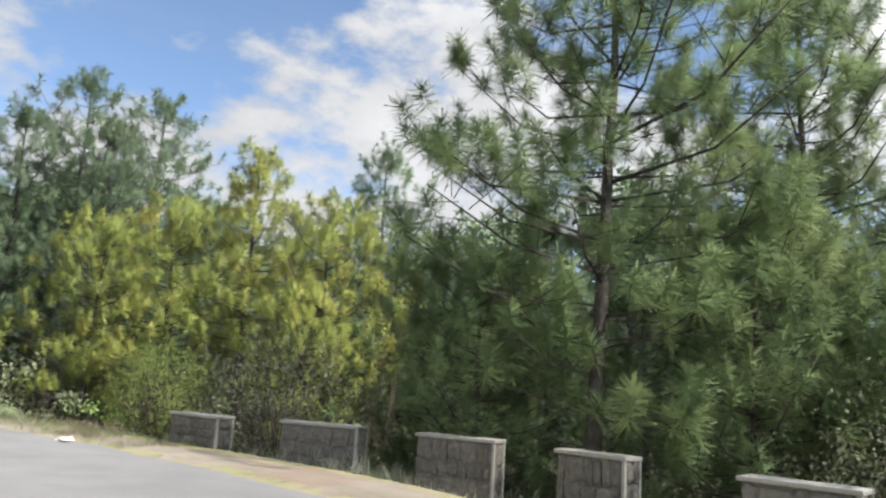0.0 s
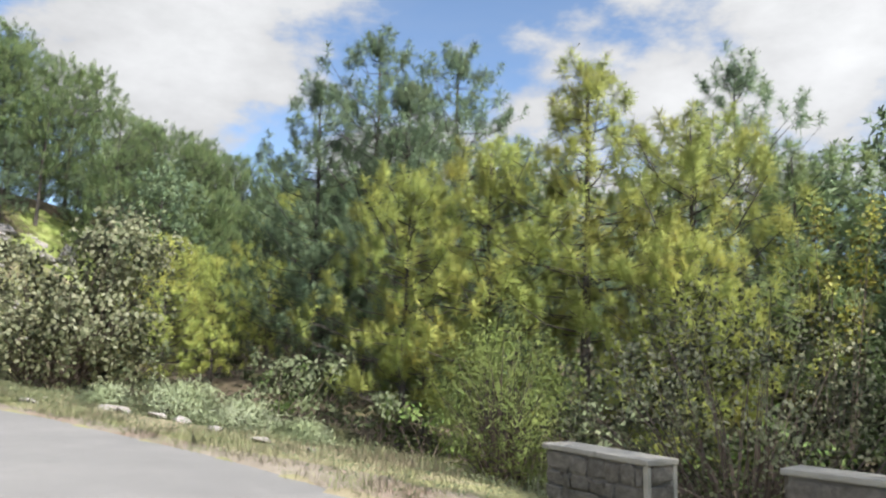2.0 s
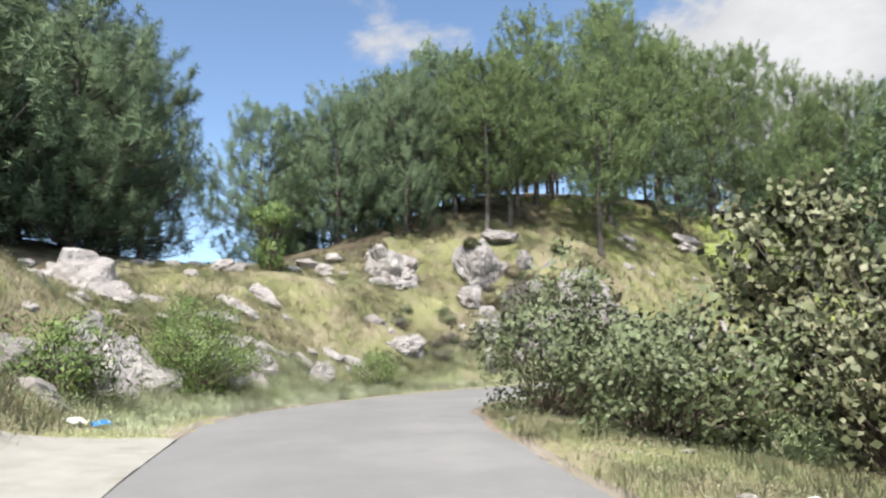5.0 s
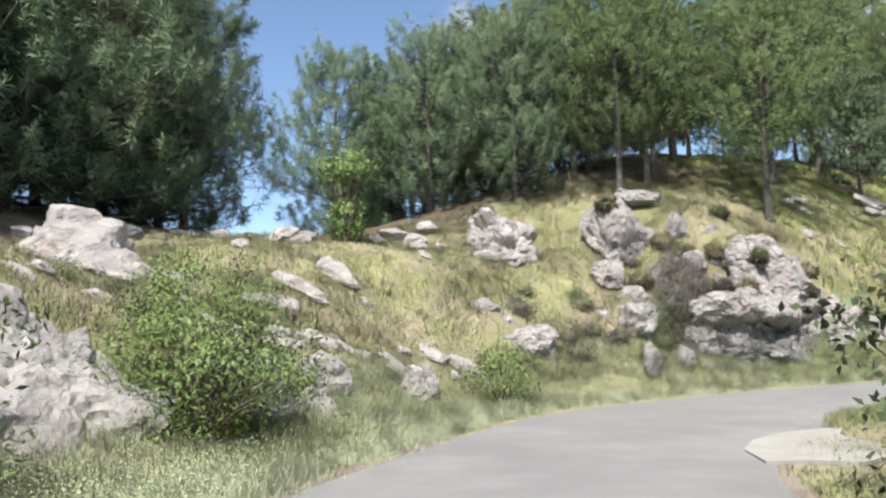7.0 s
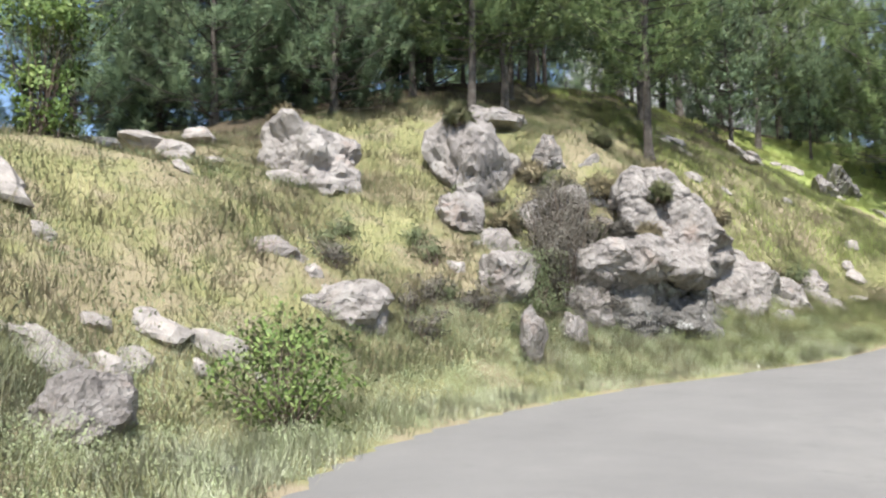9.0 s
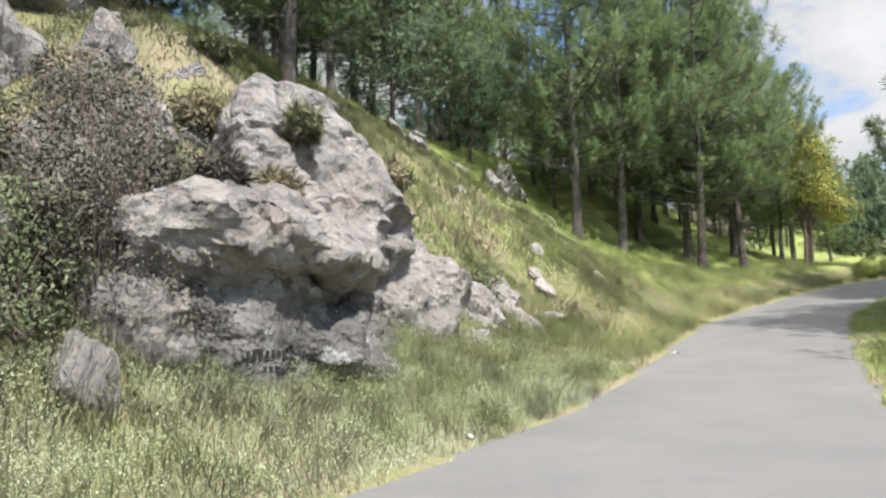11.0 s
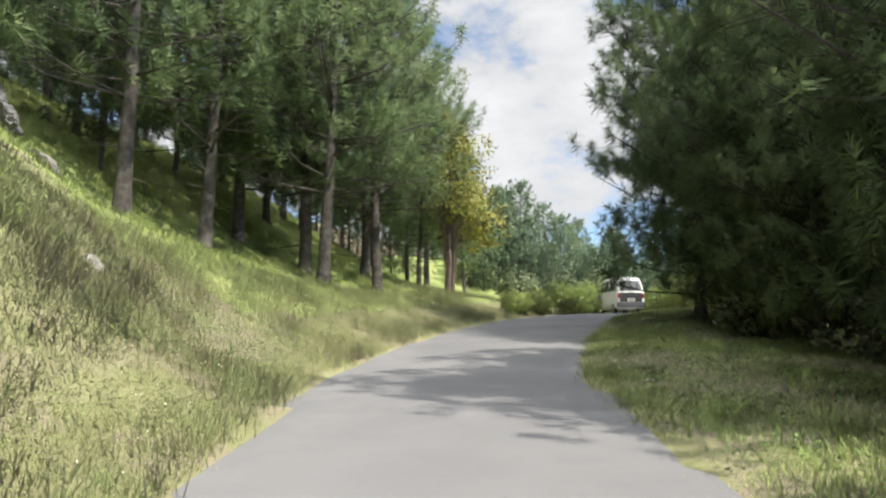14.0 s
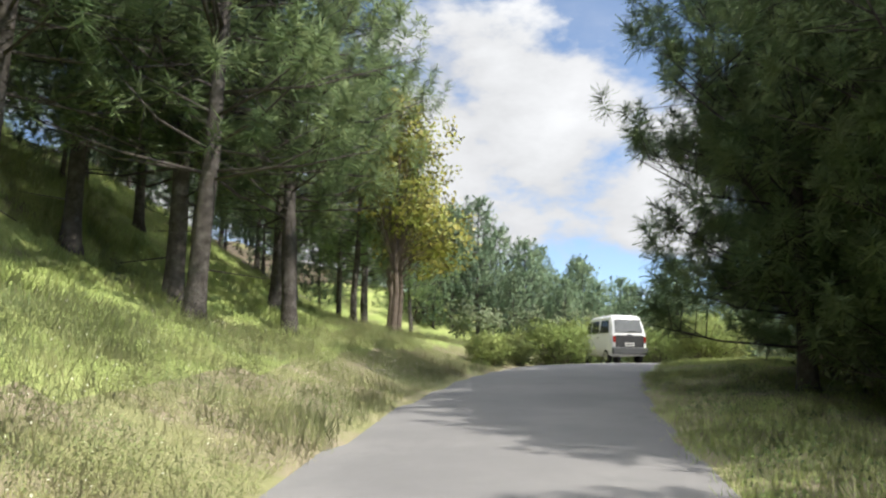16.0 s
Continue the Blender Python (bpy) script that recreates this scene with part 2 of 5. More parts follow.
LEAF_YELLOW = material("yellowing_leaves", [(0.26, 0.31, 0.065), (0.40, 0.41, 0.09), (0.50, 0.44, 0.12)], 1.0, 3, 0.5, thin=0.35, island=0.35)
SCRUB = material("dull_scrub_leaves", [(0.15, 0.19, 0.095), (0.215, 0.26, 0.135), (0.30, 0.33, 0.20)], 2.0, 3, 0.6, thin=0.32, island=0.35)
DRY_SCRUB = material("dry_brown_scrub", [(0.13, 0.118, 0.098), (0.195, 0.178, 0.15), (0.27, 0.25, 0.215)], 2.0, 3, 0.8, thin=0.2, island=0.4)
GRASS = material("verge_grass", [(0.43, 0.49, 0.29), (0.55, 0.59, 0.40), (0.65, 0.67, 0.52)], 0.5, 5, 0.7, thin=0.25, island=0.2)
WEED = material("verge_weed_leaves", [(0.37, 0.44, 0.23), (0.46, 0.53, 0.31), (0.56, 0.60, 0.42)], 0.8, 4, 0.7, thin=0.25, island=0.12)
WEED_GOLD = material("upper_verge_weed_leaves", [(0.19, 0.265, 0.095), (0.27, 0.315, 0.115), (0.345, 0.35, 0.14)], 0.6, 4, 0.7, thin=0.2, island=0.16)
# dark wood floor: brown needle litter with tree shade put into the colour
SHADED_LITTER = material("shaded_pine_litter", [(0.075, 0.06, 0.042), (0.115, 0.092, 0.062), (0.16, 0.135, 0.085)], 0.6, 9, 1.0, 0.6, 12, [(0.4, 0.56, 0.7, (0.20, 0.20, 0.08))])
GRASS_GOLD = material("golden_grass", [(0.225, 0.27, 0.099), (0.31, 0.329, 0.135), (0.369, 0.342, 0.171)], 0.4, 5, 0.7, thin=0.2, island=0.3, spots=[(0.5, 0.52, 0.66, (0.207, 0.293, 0.113)), (0.7, 0.54, 0.66, (0.35, 0.335, 0.145))])
TURF = material("hillside_turf", [(0.24, 0.31, 0.09), (0.32, 0.38, 0.12), (0.37, 0.39, 0.16)], 0.7, 9, 1.0, 0.7, 8, [(0.5, 0.56, 0.70, (0.19, 0.16, 0.10))])
FLOWER = material("pale_flower_heads", [(0.60, 0.60, 0.42), (0.72, 0.70, 0.52)], 2.0, 3, 0.8, thin=0.2)
DRY_GRASS = material("dry_brown_grass", [(0.33, 0.28, 0.165), (0.43, 0.365, 0.225), (0.51, 0.44, 0.30)], 0.6, 6, 0.8, thin=0.2, island=0.25)
HILL_GRASS = material("bright_hillside_grass", [(0.36, 0.48, 0.14), (0.47, 0.57, 0.18), (0.55, 0.60, 0.23)], 0.5, 5, 0.7, thin=0.3, island=0.2)
GRASS_SLOPE = material("slope_grass", [(0.22, 0.265, 0.115), (0.30, 0.31, 0.16), (0.37, 0.335, 0.225)], 0.5, 7, 0.8, thin=0.25, island=0.22, spots=[(0.55, 0.53, 0.66, (0.31, 0.25, 0.18)), (1.3, 0.54, 0.64, (0.20, 0.26, 0.105))])
PAINT = material("white_van_paint", [(0.74, 0.74, 0.73), (0.80, 0.80, 0.79)], 1.0, 4, 0.3)
GLASS_DARK = material("van_window_glass", [(0.02, 0.024, 0.026), (0.03, 0.034, 0.036)], 1.0, 2, 0.06)
# grey base colour stands in for the sky reflected in the glass
GLASS_SKY_GREY = material("sky_grey_rear_glass", [(0.13, 0.135, 0.135), (0.18, 0.183, 0.18)], 1.5, 5, 0.12)
PLASTIC_DARK = material("dark_plastic", [(0.035, 0.035, 0.037), (0.055, 0.055, 0.056)], 6, 4, 0.6)
BUMPER = material("grey_bumper", [(0.07, 0.072, 0.075), (0.10, 0.102, 0.105)], 4, 4, 0.6)
RUBBER = material("tyre_rubber", [(0.02, 0.02, 0.02), (0.035, 0.034, 0.033)], 8, 5, 0.85)
RED_LENS = material("red_tail_lens", [(0.25, 0.02, 0.015), (0.35, 0.03, 0.02)], 3, 2, 0.25)
STEEL = material("dull_steel", [(0.35, 0.35, 0.35), (0.45, 0.45, 0.45)], 5, 3, 0.4, metal=0.8)
PAPER = material("white_litter", [(0.66, 0.65, 0.62), (0.78, 0.77, 0.74)], 6, 4, 0.8)
BLUE_BAG = material("blue_plastic", [(0.02, 0.16, 0.50), (0.03, 0.24, 0.65)], 9, 4, 0.35)
BLACK_PAINT = material("black_wall_paint", [(0.02, 0.02, 0.02), (0.04, 0.04, 0.04)], 9, 4, 0.8)
FAR_WOODS = material("far_wooded_hill", [(0.055, 0.085, 0.06), (0.08, 0.11, 0.075), (0.11, 0.13, 0.09)], 0.05, 9, 1.0, 1.0, 0.15)


# ---------- building helpers ----------
def mesh(name, verts, faces, material_, smooth=False, soft=None):
    me = bpy.data.meshes.new(name)
    me.from_pydata([tuple(v) for v in verts] if not isinstance(verts, np.ndarray) else verts.tolist(), [], faces if not isinstance(faces, np.ndarray) else faces.tolist())
    me.materials.append(material_)
    if smooth:
        me.polygons.foreach_set("use_smooth", [True] * len(me.polygons))
    if soft is not None:
        me.attributes.new("soft_normal", "FLOAT_VECTOR", "POINT").data.foreach_set("vector", np.ascontiguousarray(soft, dtype=np.float32).ravel())
    me.update()
    return me


def piece(name, me, parent=None, label="", at=None):
    ob = new(name, me)
    if parent is not None:
        ob.parent = parent
    if at is not None:
        ob.matrix_basis = at
    if label:
        ob["label"] = label
    return ob


def part(name, bm, material_, parent, label="", at=None, smooth=False):
    me = bpy.data.meshes.new(name)
    bm.to_mesh(me)
    bm.free()
    me.materials.append(material_)
    if smooth:
        me.polygons.foreach_set("use_smooth", [True] * len(me.polygons))
    return piece(name, me, parent, label, at)


def box_bm(sx, sy, sz, bevel=0.0, at=(0, 0, 0)):
    bm = bmesh.new()
    bmesh.ops.create_cube(bm, size=1.0)
    bmesh.ops.scale(bm, vec=(sx, sy, sz), verts=bm.verts)
    bmesh.ops.translate(bm, vec=at, verts=bm.verts)
    if bevel:
        bmesh.ops.bevel(bm, geom=bm.edges[:], offset=bevel, segments=2, affect="EDGES", profile=0.6)
    return bm


def thing(name, at, label, category, group=""):
    ob = new(name)
    ob.empty_display_size = 0.2
    ob.matrix_basis = at
    return tagged(ob, label, category, group)


def tube(points, radii, sides=7):
    """A bent tapering tube through points."""
    verts, faces = [], []
    n = len(points)
    for k in range(n):
        p = Vector(points[k])
        d = (Vector(points[min(k + 1, n - 1)]) - Vector(points[max(k - 1, 0)])).normalized()
        a = d.orthogonal().normalized()
        b = d.cross(a)
        for j in range(sides):
            w = 2 * math.pi * j / sides
            verts.append(p + (a * math.cos(w) + b * math.sin(w)) * radii[k])
    for k in range(n - 1):
        for j in range(sides):
            faces.append((k * sides + j, k * sides + (j + 1) % sides, (k + 1) * sides + (j + 1) % sides, (k + 1) * sides + j))
    faces.append(tuple(range(sides))[::-1])
    faces.append(tuple(range((n - 1) * sides, n * sides)))
    return verts, faces


def joined(pieces):
    verts, faces = [], []
    for v, f in pieces:
        k = len(verts)
        verts += v
        faces += [tuple(i + k for i in q) for q in f]
    return verts, faces


# ---------- the lie of the land ----------
times = np.linspace(0, 16, 129)
rows = np.array(PATH)
track = np.stack([np.interp(times, rows[:, 0], rows[:, k]) for k in (1, 2, 3)], 1)
track[:, 2] -= 1.5
AHEAD = [(17, -44.85, 51.0, 3.22), (18, -44.6, 54.5, 3.62), (19, -44.0, 60, 4.2), (20, -42.9, 66, 4.85), (21, -41.1, 72, 5.4), (22, -38.6, 78.5, 5.75), (23, -35.0, 85, 5.6), (24, -29.5, 92, 4.8), (25, -22, 99, 3.7), (27, -2, 112, 1.0)]
BEHIND = [(-4, 10.5, -36, -0.3), (-3, 6.8, -24, -0.2), (-2, 3.5, -12, -0.1), (-1, 1.3, -4.4, -0.02)]
stations = np.concatenate([[r[0] for r in BEHIND], times, [r[0] for r in AHEAD]])
knots = np.vstack([np.array([r[1:] for r in BEHIND]), track, np.array([r[1:] for r in AHEAD])])
fine = np.arange(-4, 27.01, 0.1)
line = np.stack([np.interp(fine, stations, knots[:, k]) for k in range(3)], 1)
for _ in range(6):
    line[1:-1] = (line[:-2] + 2 * line[1:-1] + line[2:]) / 4
heading = np.gradient(line[:, :2], axis=0)
heading /= np.linalg.norm(heading, axis=1)[:, None]
to_left = np.stack([-heading[:, 1], heading[:, 0]], 1)
left_off = np.interp(fine, [-4, 7.5, 8.7, 9.5, 10.3, 10.9, 11.6, 12.4, 12.9, 13.9, 14.7, 15.8, 16.7, 17.9, 19, 22, 27], [2.1, 2.1, 2.4, 3.0, 3.5, 3.5, 3.1, 2.35, 2.05, 1.9, 1.76, 1.74, 1.88, 1.98, 2.15, 2.3, 2.3])
right_off = np.interp(fine, [-4, 3.6, 4.3, 5.2, 7.7, 8.7, 9.5, 10.3, 12, 13, 14, 16, 18, 20, 22, 27], [3.0, 2.95, 2.65, 2.8, 2.85, 2.6, 2.3, 2.8, 2.7, 2.5, 2.4, 2.2, 2.1, 2.2, 2.3, 2.3])
DL = [0, 1.0, 2.0, 3.0, 5.0, 8.0, 11.0, 16.0, 25.0, 40.0, 80.0]
LEFT = [(-4, [0, 0, .1, .4, 1.2, 3.0, 4.5, 6.5, 8, 9, 10]), (5, [0, 0, .05, .3, 1.2, 3.6, 5.2, 7.0, 7.5, 7, 4]), (7.6, [0, .02, .12, .7, 1.9, 4.3, 5.8, 6.9, 7.0, 5, -4]), (8.9, [0, .04, .25, 1.2, 2.7, 5.1, 6.1, 7.0, 6.8, 3, -8]),
        (9.6, [0, .05, .3, 1.1, 2.8, 5.4, 6.8, 7.7, 7.6, 5, -6]), (10.5, [0, .05, .3, .9, 2.8, 5.6, 7.6, 9.4, 9.8, 9, 4]), (12.2, [0, .06, .35, .9, 3.2, 6.8, 9.0, 11.6, 13.5, 15, 14]), (14, [0, .1, .45, 1.1, 3.2, 6.4, 8.9, 12.0, 15.5, 18.5, 20]),
        (16.4, [0, .15, .6, 1.4, 3.2, 6.0, 8.4, 11.8, 15, 18, 20]), (17.6, [0, .2, .6, 1.1, 2.3, 4.2, 7.2, 11, 14.5, 17, 18]), (18.4, [0, .25, .6, 1.0, 1.9, 3.0, 5.6, 9.5, 13, 15.5, 16]), (20, [0, .25, .6, .9, 1.6, 2.8, 4.8, 8, 11, 13, 13]), (22, [0, .2, .5, .8, 1.2, 2.0, 3.6, 6.5, 9, 10, 10]), (27, [0, .1, .2, .3, .5, 1, 1.5, 3, 5, 7, 8])]
DR = [0, 1.0, 2.2, 4.0, 7.0, 12.0, 25.0, 60.0]
RIGHT = [(-4, [0, 0, 0, -.5, -1.4, -2.4, -3.5, -5]), (3, [0, 0, -.03, -.5, -1.4, -2.2, -3, -5]), (5, [0, -.02, -.12, -.5, -1.1, -1.8, -2.5, -4]), (9, [0, 0, -.05, -.2, -.6, -1.2, -2, -3]), (12, [0, .02, .03, 0, -.3, -1, -2, -3]), (16, [0, .03, .05, -.1, -.5, -1.5, -3, -6]), (27, [0, .1, .2, .2, -.2, -1.2, -4, -8])]
left_table = np.array([[np.interp(f, [r[0] for r in LEFT], [r[1][k] for r in LEFT]) for k in range(len(DL))] for f in fine])
right_table = np.array([[np.interp(f, [r[0] for r in RIGHT], [r[1][k] for r in RIGHT]) for k in range(len(DR))] for f in fine])


def profile(table, stops, d):
    """Height for each row of the table at distances d, both arrays of the same shape."""
    d = np.clip(d, 0, stops[-1])
    k = np.clip(np.searchsorted(stops, d, side="right") - 1, 0, len(stops) - 2)
    a, b = np.array(stops)[k], np.array(stops)[k + 1]
    f = (d - a) / (b - a)
    r = np.arange(table.shape[0])[None, :]
    r = np.broadcast_to(r, d.shape)
    return table[r, k] * (1 - f) + table[r, k + 1] * f


def land(xs, ys):
    """Ground height, distance beyond the left edge and beyond the right edge of the road (negative on the road)."""
    xs, ys = np.asarray(xs, float).ravel(), np.asarray(ys, float).ravel()
    z, dl, dr = np.zeros(len(xs)), np.zeros(len(xs)), np.zeros(len(xs))
    for a in range(0, len(xs), 4000):
        px, py = xs[a:a + 4000, None], ys[a:a + 4000, None]
        vx, vy = px - line[None, :, 0], py - line[None, :, 1]
        q = np.hypot(vx, vy)
        lat = vx * to_left[None, :, 0] + vy * to_left[None, :, 1]
        along = vx * heading[None, :, 0] + vy * heading[None, :, 1]
        qm = q.min(1, keepdims=True)
        w = np.exp(-(q - qm) * 2.2 / (1 + 0.05 * qm)) * np.exp(-np.abs(along) * 0.5 / (1 + 0.15 * qm))
        w /= w.sum(1, keepdims=True)
        side = np.where(lat > 0, q, -q)
        ldist, rdist = side - left_off[None], -side - right_off[None]
        h = line[None, :, 2] + np.where(lat > 0, profile(left_table, DL, ldist), profile(right_table, DR, rdist))
        z[a:a + 4000] = (w * h).sum(1)
        dl[a:a + 4000], dr[a:a + 4000] = (w * ldist).sum(1), (w * rdist).sum(1)
    return z, dl, dr


# rises and hollows of the bank: x, y, height, reach
HUMMOCKS = [(-32.4, 12.8, -1.5, 1.9), (-35.6, 15.1, -0.65, 1.2), (-52.5, 11.5, -0.51, 5), (-45, 10.5, -3.06, 4.5), (-55, 16.8, -1.79, 4.5), (-62, 17, -0.99, 6), (-60, 25, -0.43, 4.5), (-53, 26.5, -1.35, 3), (-51.7, 35.3, 1.7, 1.5), (-48.3, 34.5, -0.75, 1.3), (-50, 42.5, -1.02, 2), (-49.5, 19.5, -0.01, 3), (-58.8, 49.8, -0.99, 3), (-59.5, 33, -0.08, 3), (-54, 86.5, -2.95, 5), (-46.3, 29, 0.65, 1.8), (-74, 15, -6.8, 9), (-93, 20, -11, 13), (-120, 22, -16, 20), (-61.5, 55.3, -1.01, 3)]


def hummock(x, y):
    return sum(h * math.exp(-((x - a) ** 2 + (y - b) ** 2) / (2 * r * r)) for a, b, h, r in HUMMOCKS)


def lumpy(x, y):
    p = Vector((x, y, 0))
    return noise.noise(p * 0.35) * 0.28 + noise.noise(p * 1.1) * 0.12 + noise.noise(p * 0.09) * 0.35 + hummock(x, y)


def spaced(low, high, step, far_low, far_high):
    core = list(np.arange(low, high + 1e-6, step))
    a, d = [], step
    while core[0] - sum(a) > far_low:
        d *= 1.22
        a.append(d)
    left, p = [], core[0]
    for d in a:
        p -= d
        left.append(p)
    right, p, d = [], core[-1], step
    while p < far_high:
        d *= 1.22
        p += d
        right.append(p)
    return np.array(left[::-1] + core + right)


gx, gy = spaced(-72, 14, 0.42, -1800, 1800), spaced(-10, 96, 0.42, -1800, 1800)
GX, GY = np.meshgrid(gx, gy)
GZ, GDL, GDR = land(GX, GY)
flat_x, flat_y = GX.ravel(), GY.ravel()
off_road = np.maximum(GDL, GDR)
rough = np.array([lumpy(x, y) for x, y in zip(flat_x, flat_y)])
GZ = GZ + rough * np.clip(np.maximum(GDL - 1.0, GDR - 2.8) / 4.0, 0, 1) - np.where(off_road < 0.15, 0.05, 0.0)
# hills far off
far = np.clip((np.hypot(flat_x + 35, flat_y - 40) - 110) / 200, 0, 1)
hills = 18 + 60 * np.exp(-((flat_x + 90) / 170) ** 2 - ((flat_y - 480) / 120) ** 2) + 35 * np.exp(-((flat_x + 330) / 150) ** 2 - ((flat_y - 420) / 160) ** 2) + np.array([noise.fractal(Vector((x / 260, y / 260, 3)), 1.0, 2.0, 4) * 22 for x, y in zip(flat_x, flat_y)])
hills = hills - 60 * np.exp(-((flat_x + 420) / 340) ** 2 - ((flat_y - 20) / 130) ** 2)
GZ = GZ * (1 - far) + hills * far
nx = len(gx)
verts = np.stack([flat_x, flat_y, GZ], 1)
i = np.arange(len(gy) - 1)[:, None] * nx + np.arange(nx - 1)[None, :]
quads = np.stack([i, i + 1, i + nx + 1, i + nx], -1).reshape(-1, 4)
ground_mesh = mesh("ground", verts, quads, SOIL, True)
ground_mesh.materials.append(FAR_WOODS)
mid = quads[:, 0]
ground_mesh.materials.append(SHADED_LITTER)
ground_mesh.materials.append(TURF)
shade = GDL + 2.5 * np.array([noise.noise(Vector((x * 0.25, y * 0.25, 9))) for x, y in zip(flat_x, flat_y)])
woods = (shade[mid] > np.where(flat_y[mid] < 54, 13.0, 18.0)) & (np.abs(flat_y[mid] - 16.5) > 4) | (GDR[mid] > 7)
ground_mesh.polygons.foreach_set("material_index", np.where(far[mid] > 0.3, 1, np.where(woods, 2, np.where((GDL[mid] > 2.5) & (flat_y[mid] + 0.5 * shade[mid] > 54), 3, 0))).astype(np.int32))
ground = tagged(new("ground", ground_mesh), "hilly ground of dry soil and thin grass", "ground", kind="structure")

# the road
wobble = np.array([noise.noise(Vector((s * 1.7, 0, 5))) for s in fine]) * 0.18
wobble_r = np.array([noise.noise(Vector((s * 1.9, 7, 5))) for s in fine]) * 0.22
ledge = line[:, :2] + to_left * (left_off + wobble)[:, None]
redge = line[:, :2] - to_left * (right_off + wobble_r)[:, None]
road_v, road_f, across = [], [], 9
for k in range(len(fine)):
    for j in range(across):
        f = j / (across - 1)
        x, y = ledge[k] * (1 - f) + redge[k] * f
        edge = abs(f - 0.5) * 2
        road_v.append((x, y, line[k, 2] + 0.035 * (1 - edge ** 2) - (0.02 if j in (0, across - 1) else 0.0)))
for k in range(len(fine) - 1):
    for j in range(across - 1):
        a = k * across + j
        road_f.append((a, a + 1, a + across + 1, a + across))
tagged(new("road", mesh("road", road_v, road_f, ASPHALT, True)), "narrow worn light grey asphalt hill road", "road", kind="structure")


def shoulder(name, label, edge, out, widths, material_):
    """A strip of loose gravel along an edge of the asphalt; out: unit vectors away from the road."""
    v_, f_, n_ = [], [], 6
    for k in range(len(fine)):
        for j in range(n_):
            f = j / (n_ - 1)
            w = widths[k] * (1 + 0.35 * noise.noise(Vector((fine[k] * 2.3, 3, 1))) + 0.25 * noise.noise(Vector((fine[k] * 9, 8, 1))))
            x, y = edge[k] + out[k] * (w * f - 0.1)
            v_.append((x, y, 0.0))
    z_, dl_, dr_ = land([p[0] for p in v_], [p[1] for p in v_])
    v_ = [(x, y, z_[m] + (-0.05 + 0.055 * (m % n_ > 0) if m % n_ < n_ - 1 else -0.05)) for m, (x, y, _) in enumerate(v_)]
    for k in range(len(fine) - 1):
        if widths[k] < 0.18:
            continue
        for j in range(n_ - 1):
            q = k * n_ + j
            f_.append((q, q + 1, q + n_ + 1, q + n_))
    return tagged(new(name, mesh(name, v_, f_, material_, True)), label, "road shoulder", kind="structure")


shoulder("shoulder_left", "thin dusty gravel edge of the asphalt", ledge, to_left, np.interp(fine, [-4, 6, 9, 16, 27], [0.4, 0.35, 0.2, 0.0, 0.0]), GRAVEL)
shoulder("shoulder_right", "dusty gravel shoulder beside the asphalt", redge, -to_left, np.interp(fine, [-4, 1.5, 3.0, 4.2, 6, 16, 27], [2.3, 2.3, 2.0, 0.7, 0.3, 0.0, 0.0]), GRAVEL)


def height(xs, ys):
    """Height of the built ground, between its grid points."""
    xs, ys = np.asarray(xs, float), np.asarray(ys, float)
    a = np.clip(np.searchsorted(gx, xs) - 1, 0, len(gx) - 2)
    b = np.clip(np.searchsorted(gy, ys) - 1, 0, len(gy) - 2)
    u, v = (xs - gx[a]) / (gx[a + 1] - gx[a]), (ys - gy[b]) / (gy[b + 1] - gy[b])
    g = GZ.reshape(len(gy), len(gx))
    return g[b, a] * (1 - u) * (1 - v) + g[b, a + 1] * u * (1 - v) + g[b + 1, a] * (1 - u) * v + g[b + 1, a + 1] * u * v


def floor_z(x, y):
    return float(height([x], [y])[0])


def beside(t, off):
    """A place at station t, off metres beyond the right edge of the road (negative: beyond the left edge)."""
    k = int(np.argmin(np.abs(fine - t)))
    p = line[k, :2] - to_left[k] * (right_off[k] + off) if off > 0 else line[k, :2] + to_left[k] * (left_off[k] - off)
    return float(p[0]), float(p[1])


# concrete pad of the lay-by and pale patch on the inner edge
def patch(name, outline, lift, material_, label):
    bm = bmesh.new()
    ring = [bm.verts.new((x, y, 0)) for x, y in outline]
    bm.faces.new(ring)
    bmesh.ops.triangulate(bm, faces=bm.faces[:])
    bmesh.ops.subdivide_edges(bm, edges=bm.edges[:], cuts=3, use_grid_fill=True)
    for v in bm.verts:
        k = int(np.argmin(np.hypot(line[:, 0] - v.co.x, line[:, 1] - v.co.y)))
        v.co.z = max(floor_z(v.co.x, v.co.y) + 0.01, line[k, 2] - 0.02) + lift
    top = bm.faces[:]
    made = bmesh.ops.extrude_face_region(bm, geom=top)
    bmesh.ops.translate(bm, vec=(0, 0, -0.12), verts=[g for g in made["geom"] if isinstance(g, bmesh.types.BMVert)])
    bmesh.ops.recalc_face_normals(bm, faces=bm.faces[:])
    return tagged(part(name, bm, material_, None), label, "pavement", kind="structure")


def lap(t, over):
    k = int(np.argmin(np.abs(fine - t)))
    p = line[k, :2] + to_left[k] * (left_off[k] - over)
    return float(p[0]), float(p[1])


pad = [lap(5.6, 0.3), lap(6.0, 0.25), lap(6.4, 0.25), lap(6.8, 0.2), lap(7.1, 0.2), lap(7.55, 0.1), (-27.2, 13.2), (-26.8, 12.0), (-25, 10.6), (-20, 9.4), (-16, 9.6)]
patch("pavement_layby", pad, 0.028, CONCRETE, "pale dusty concrete lay-by beside the road")
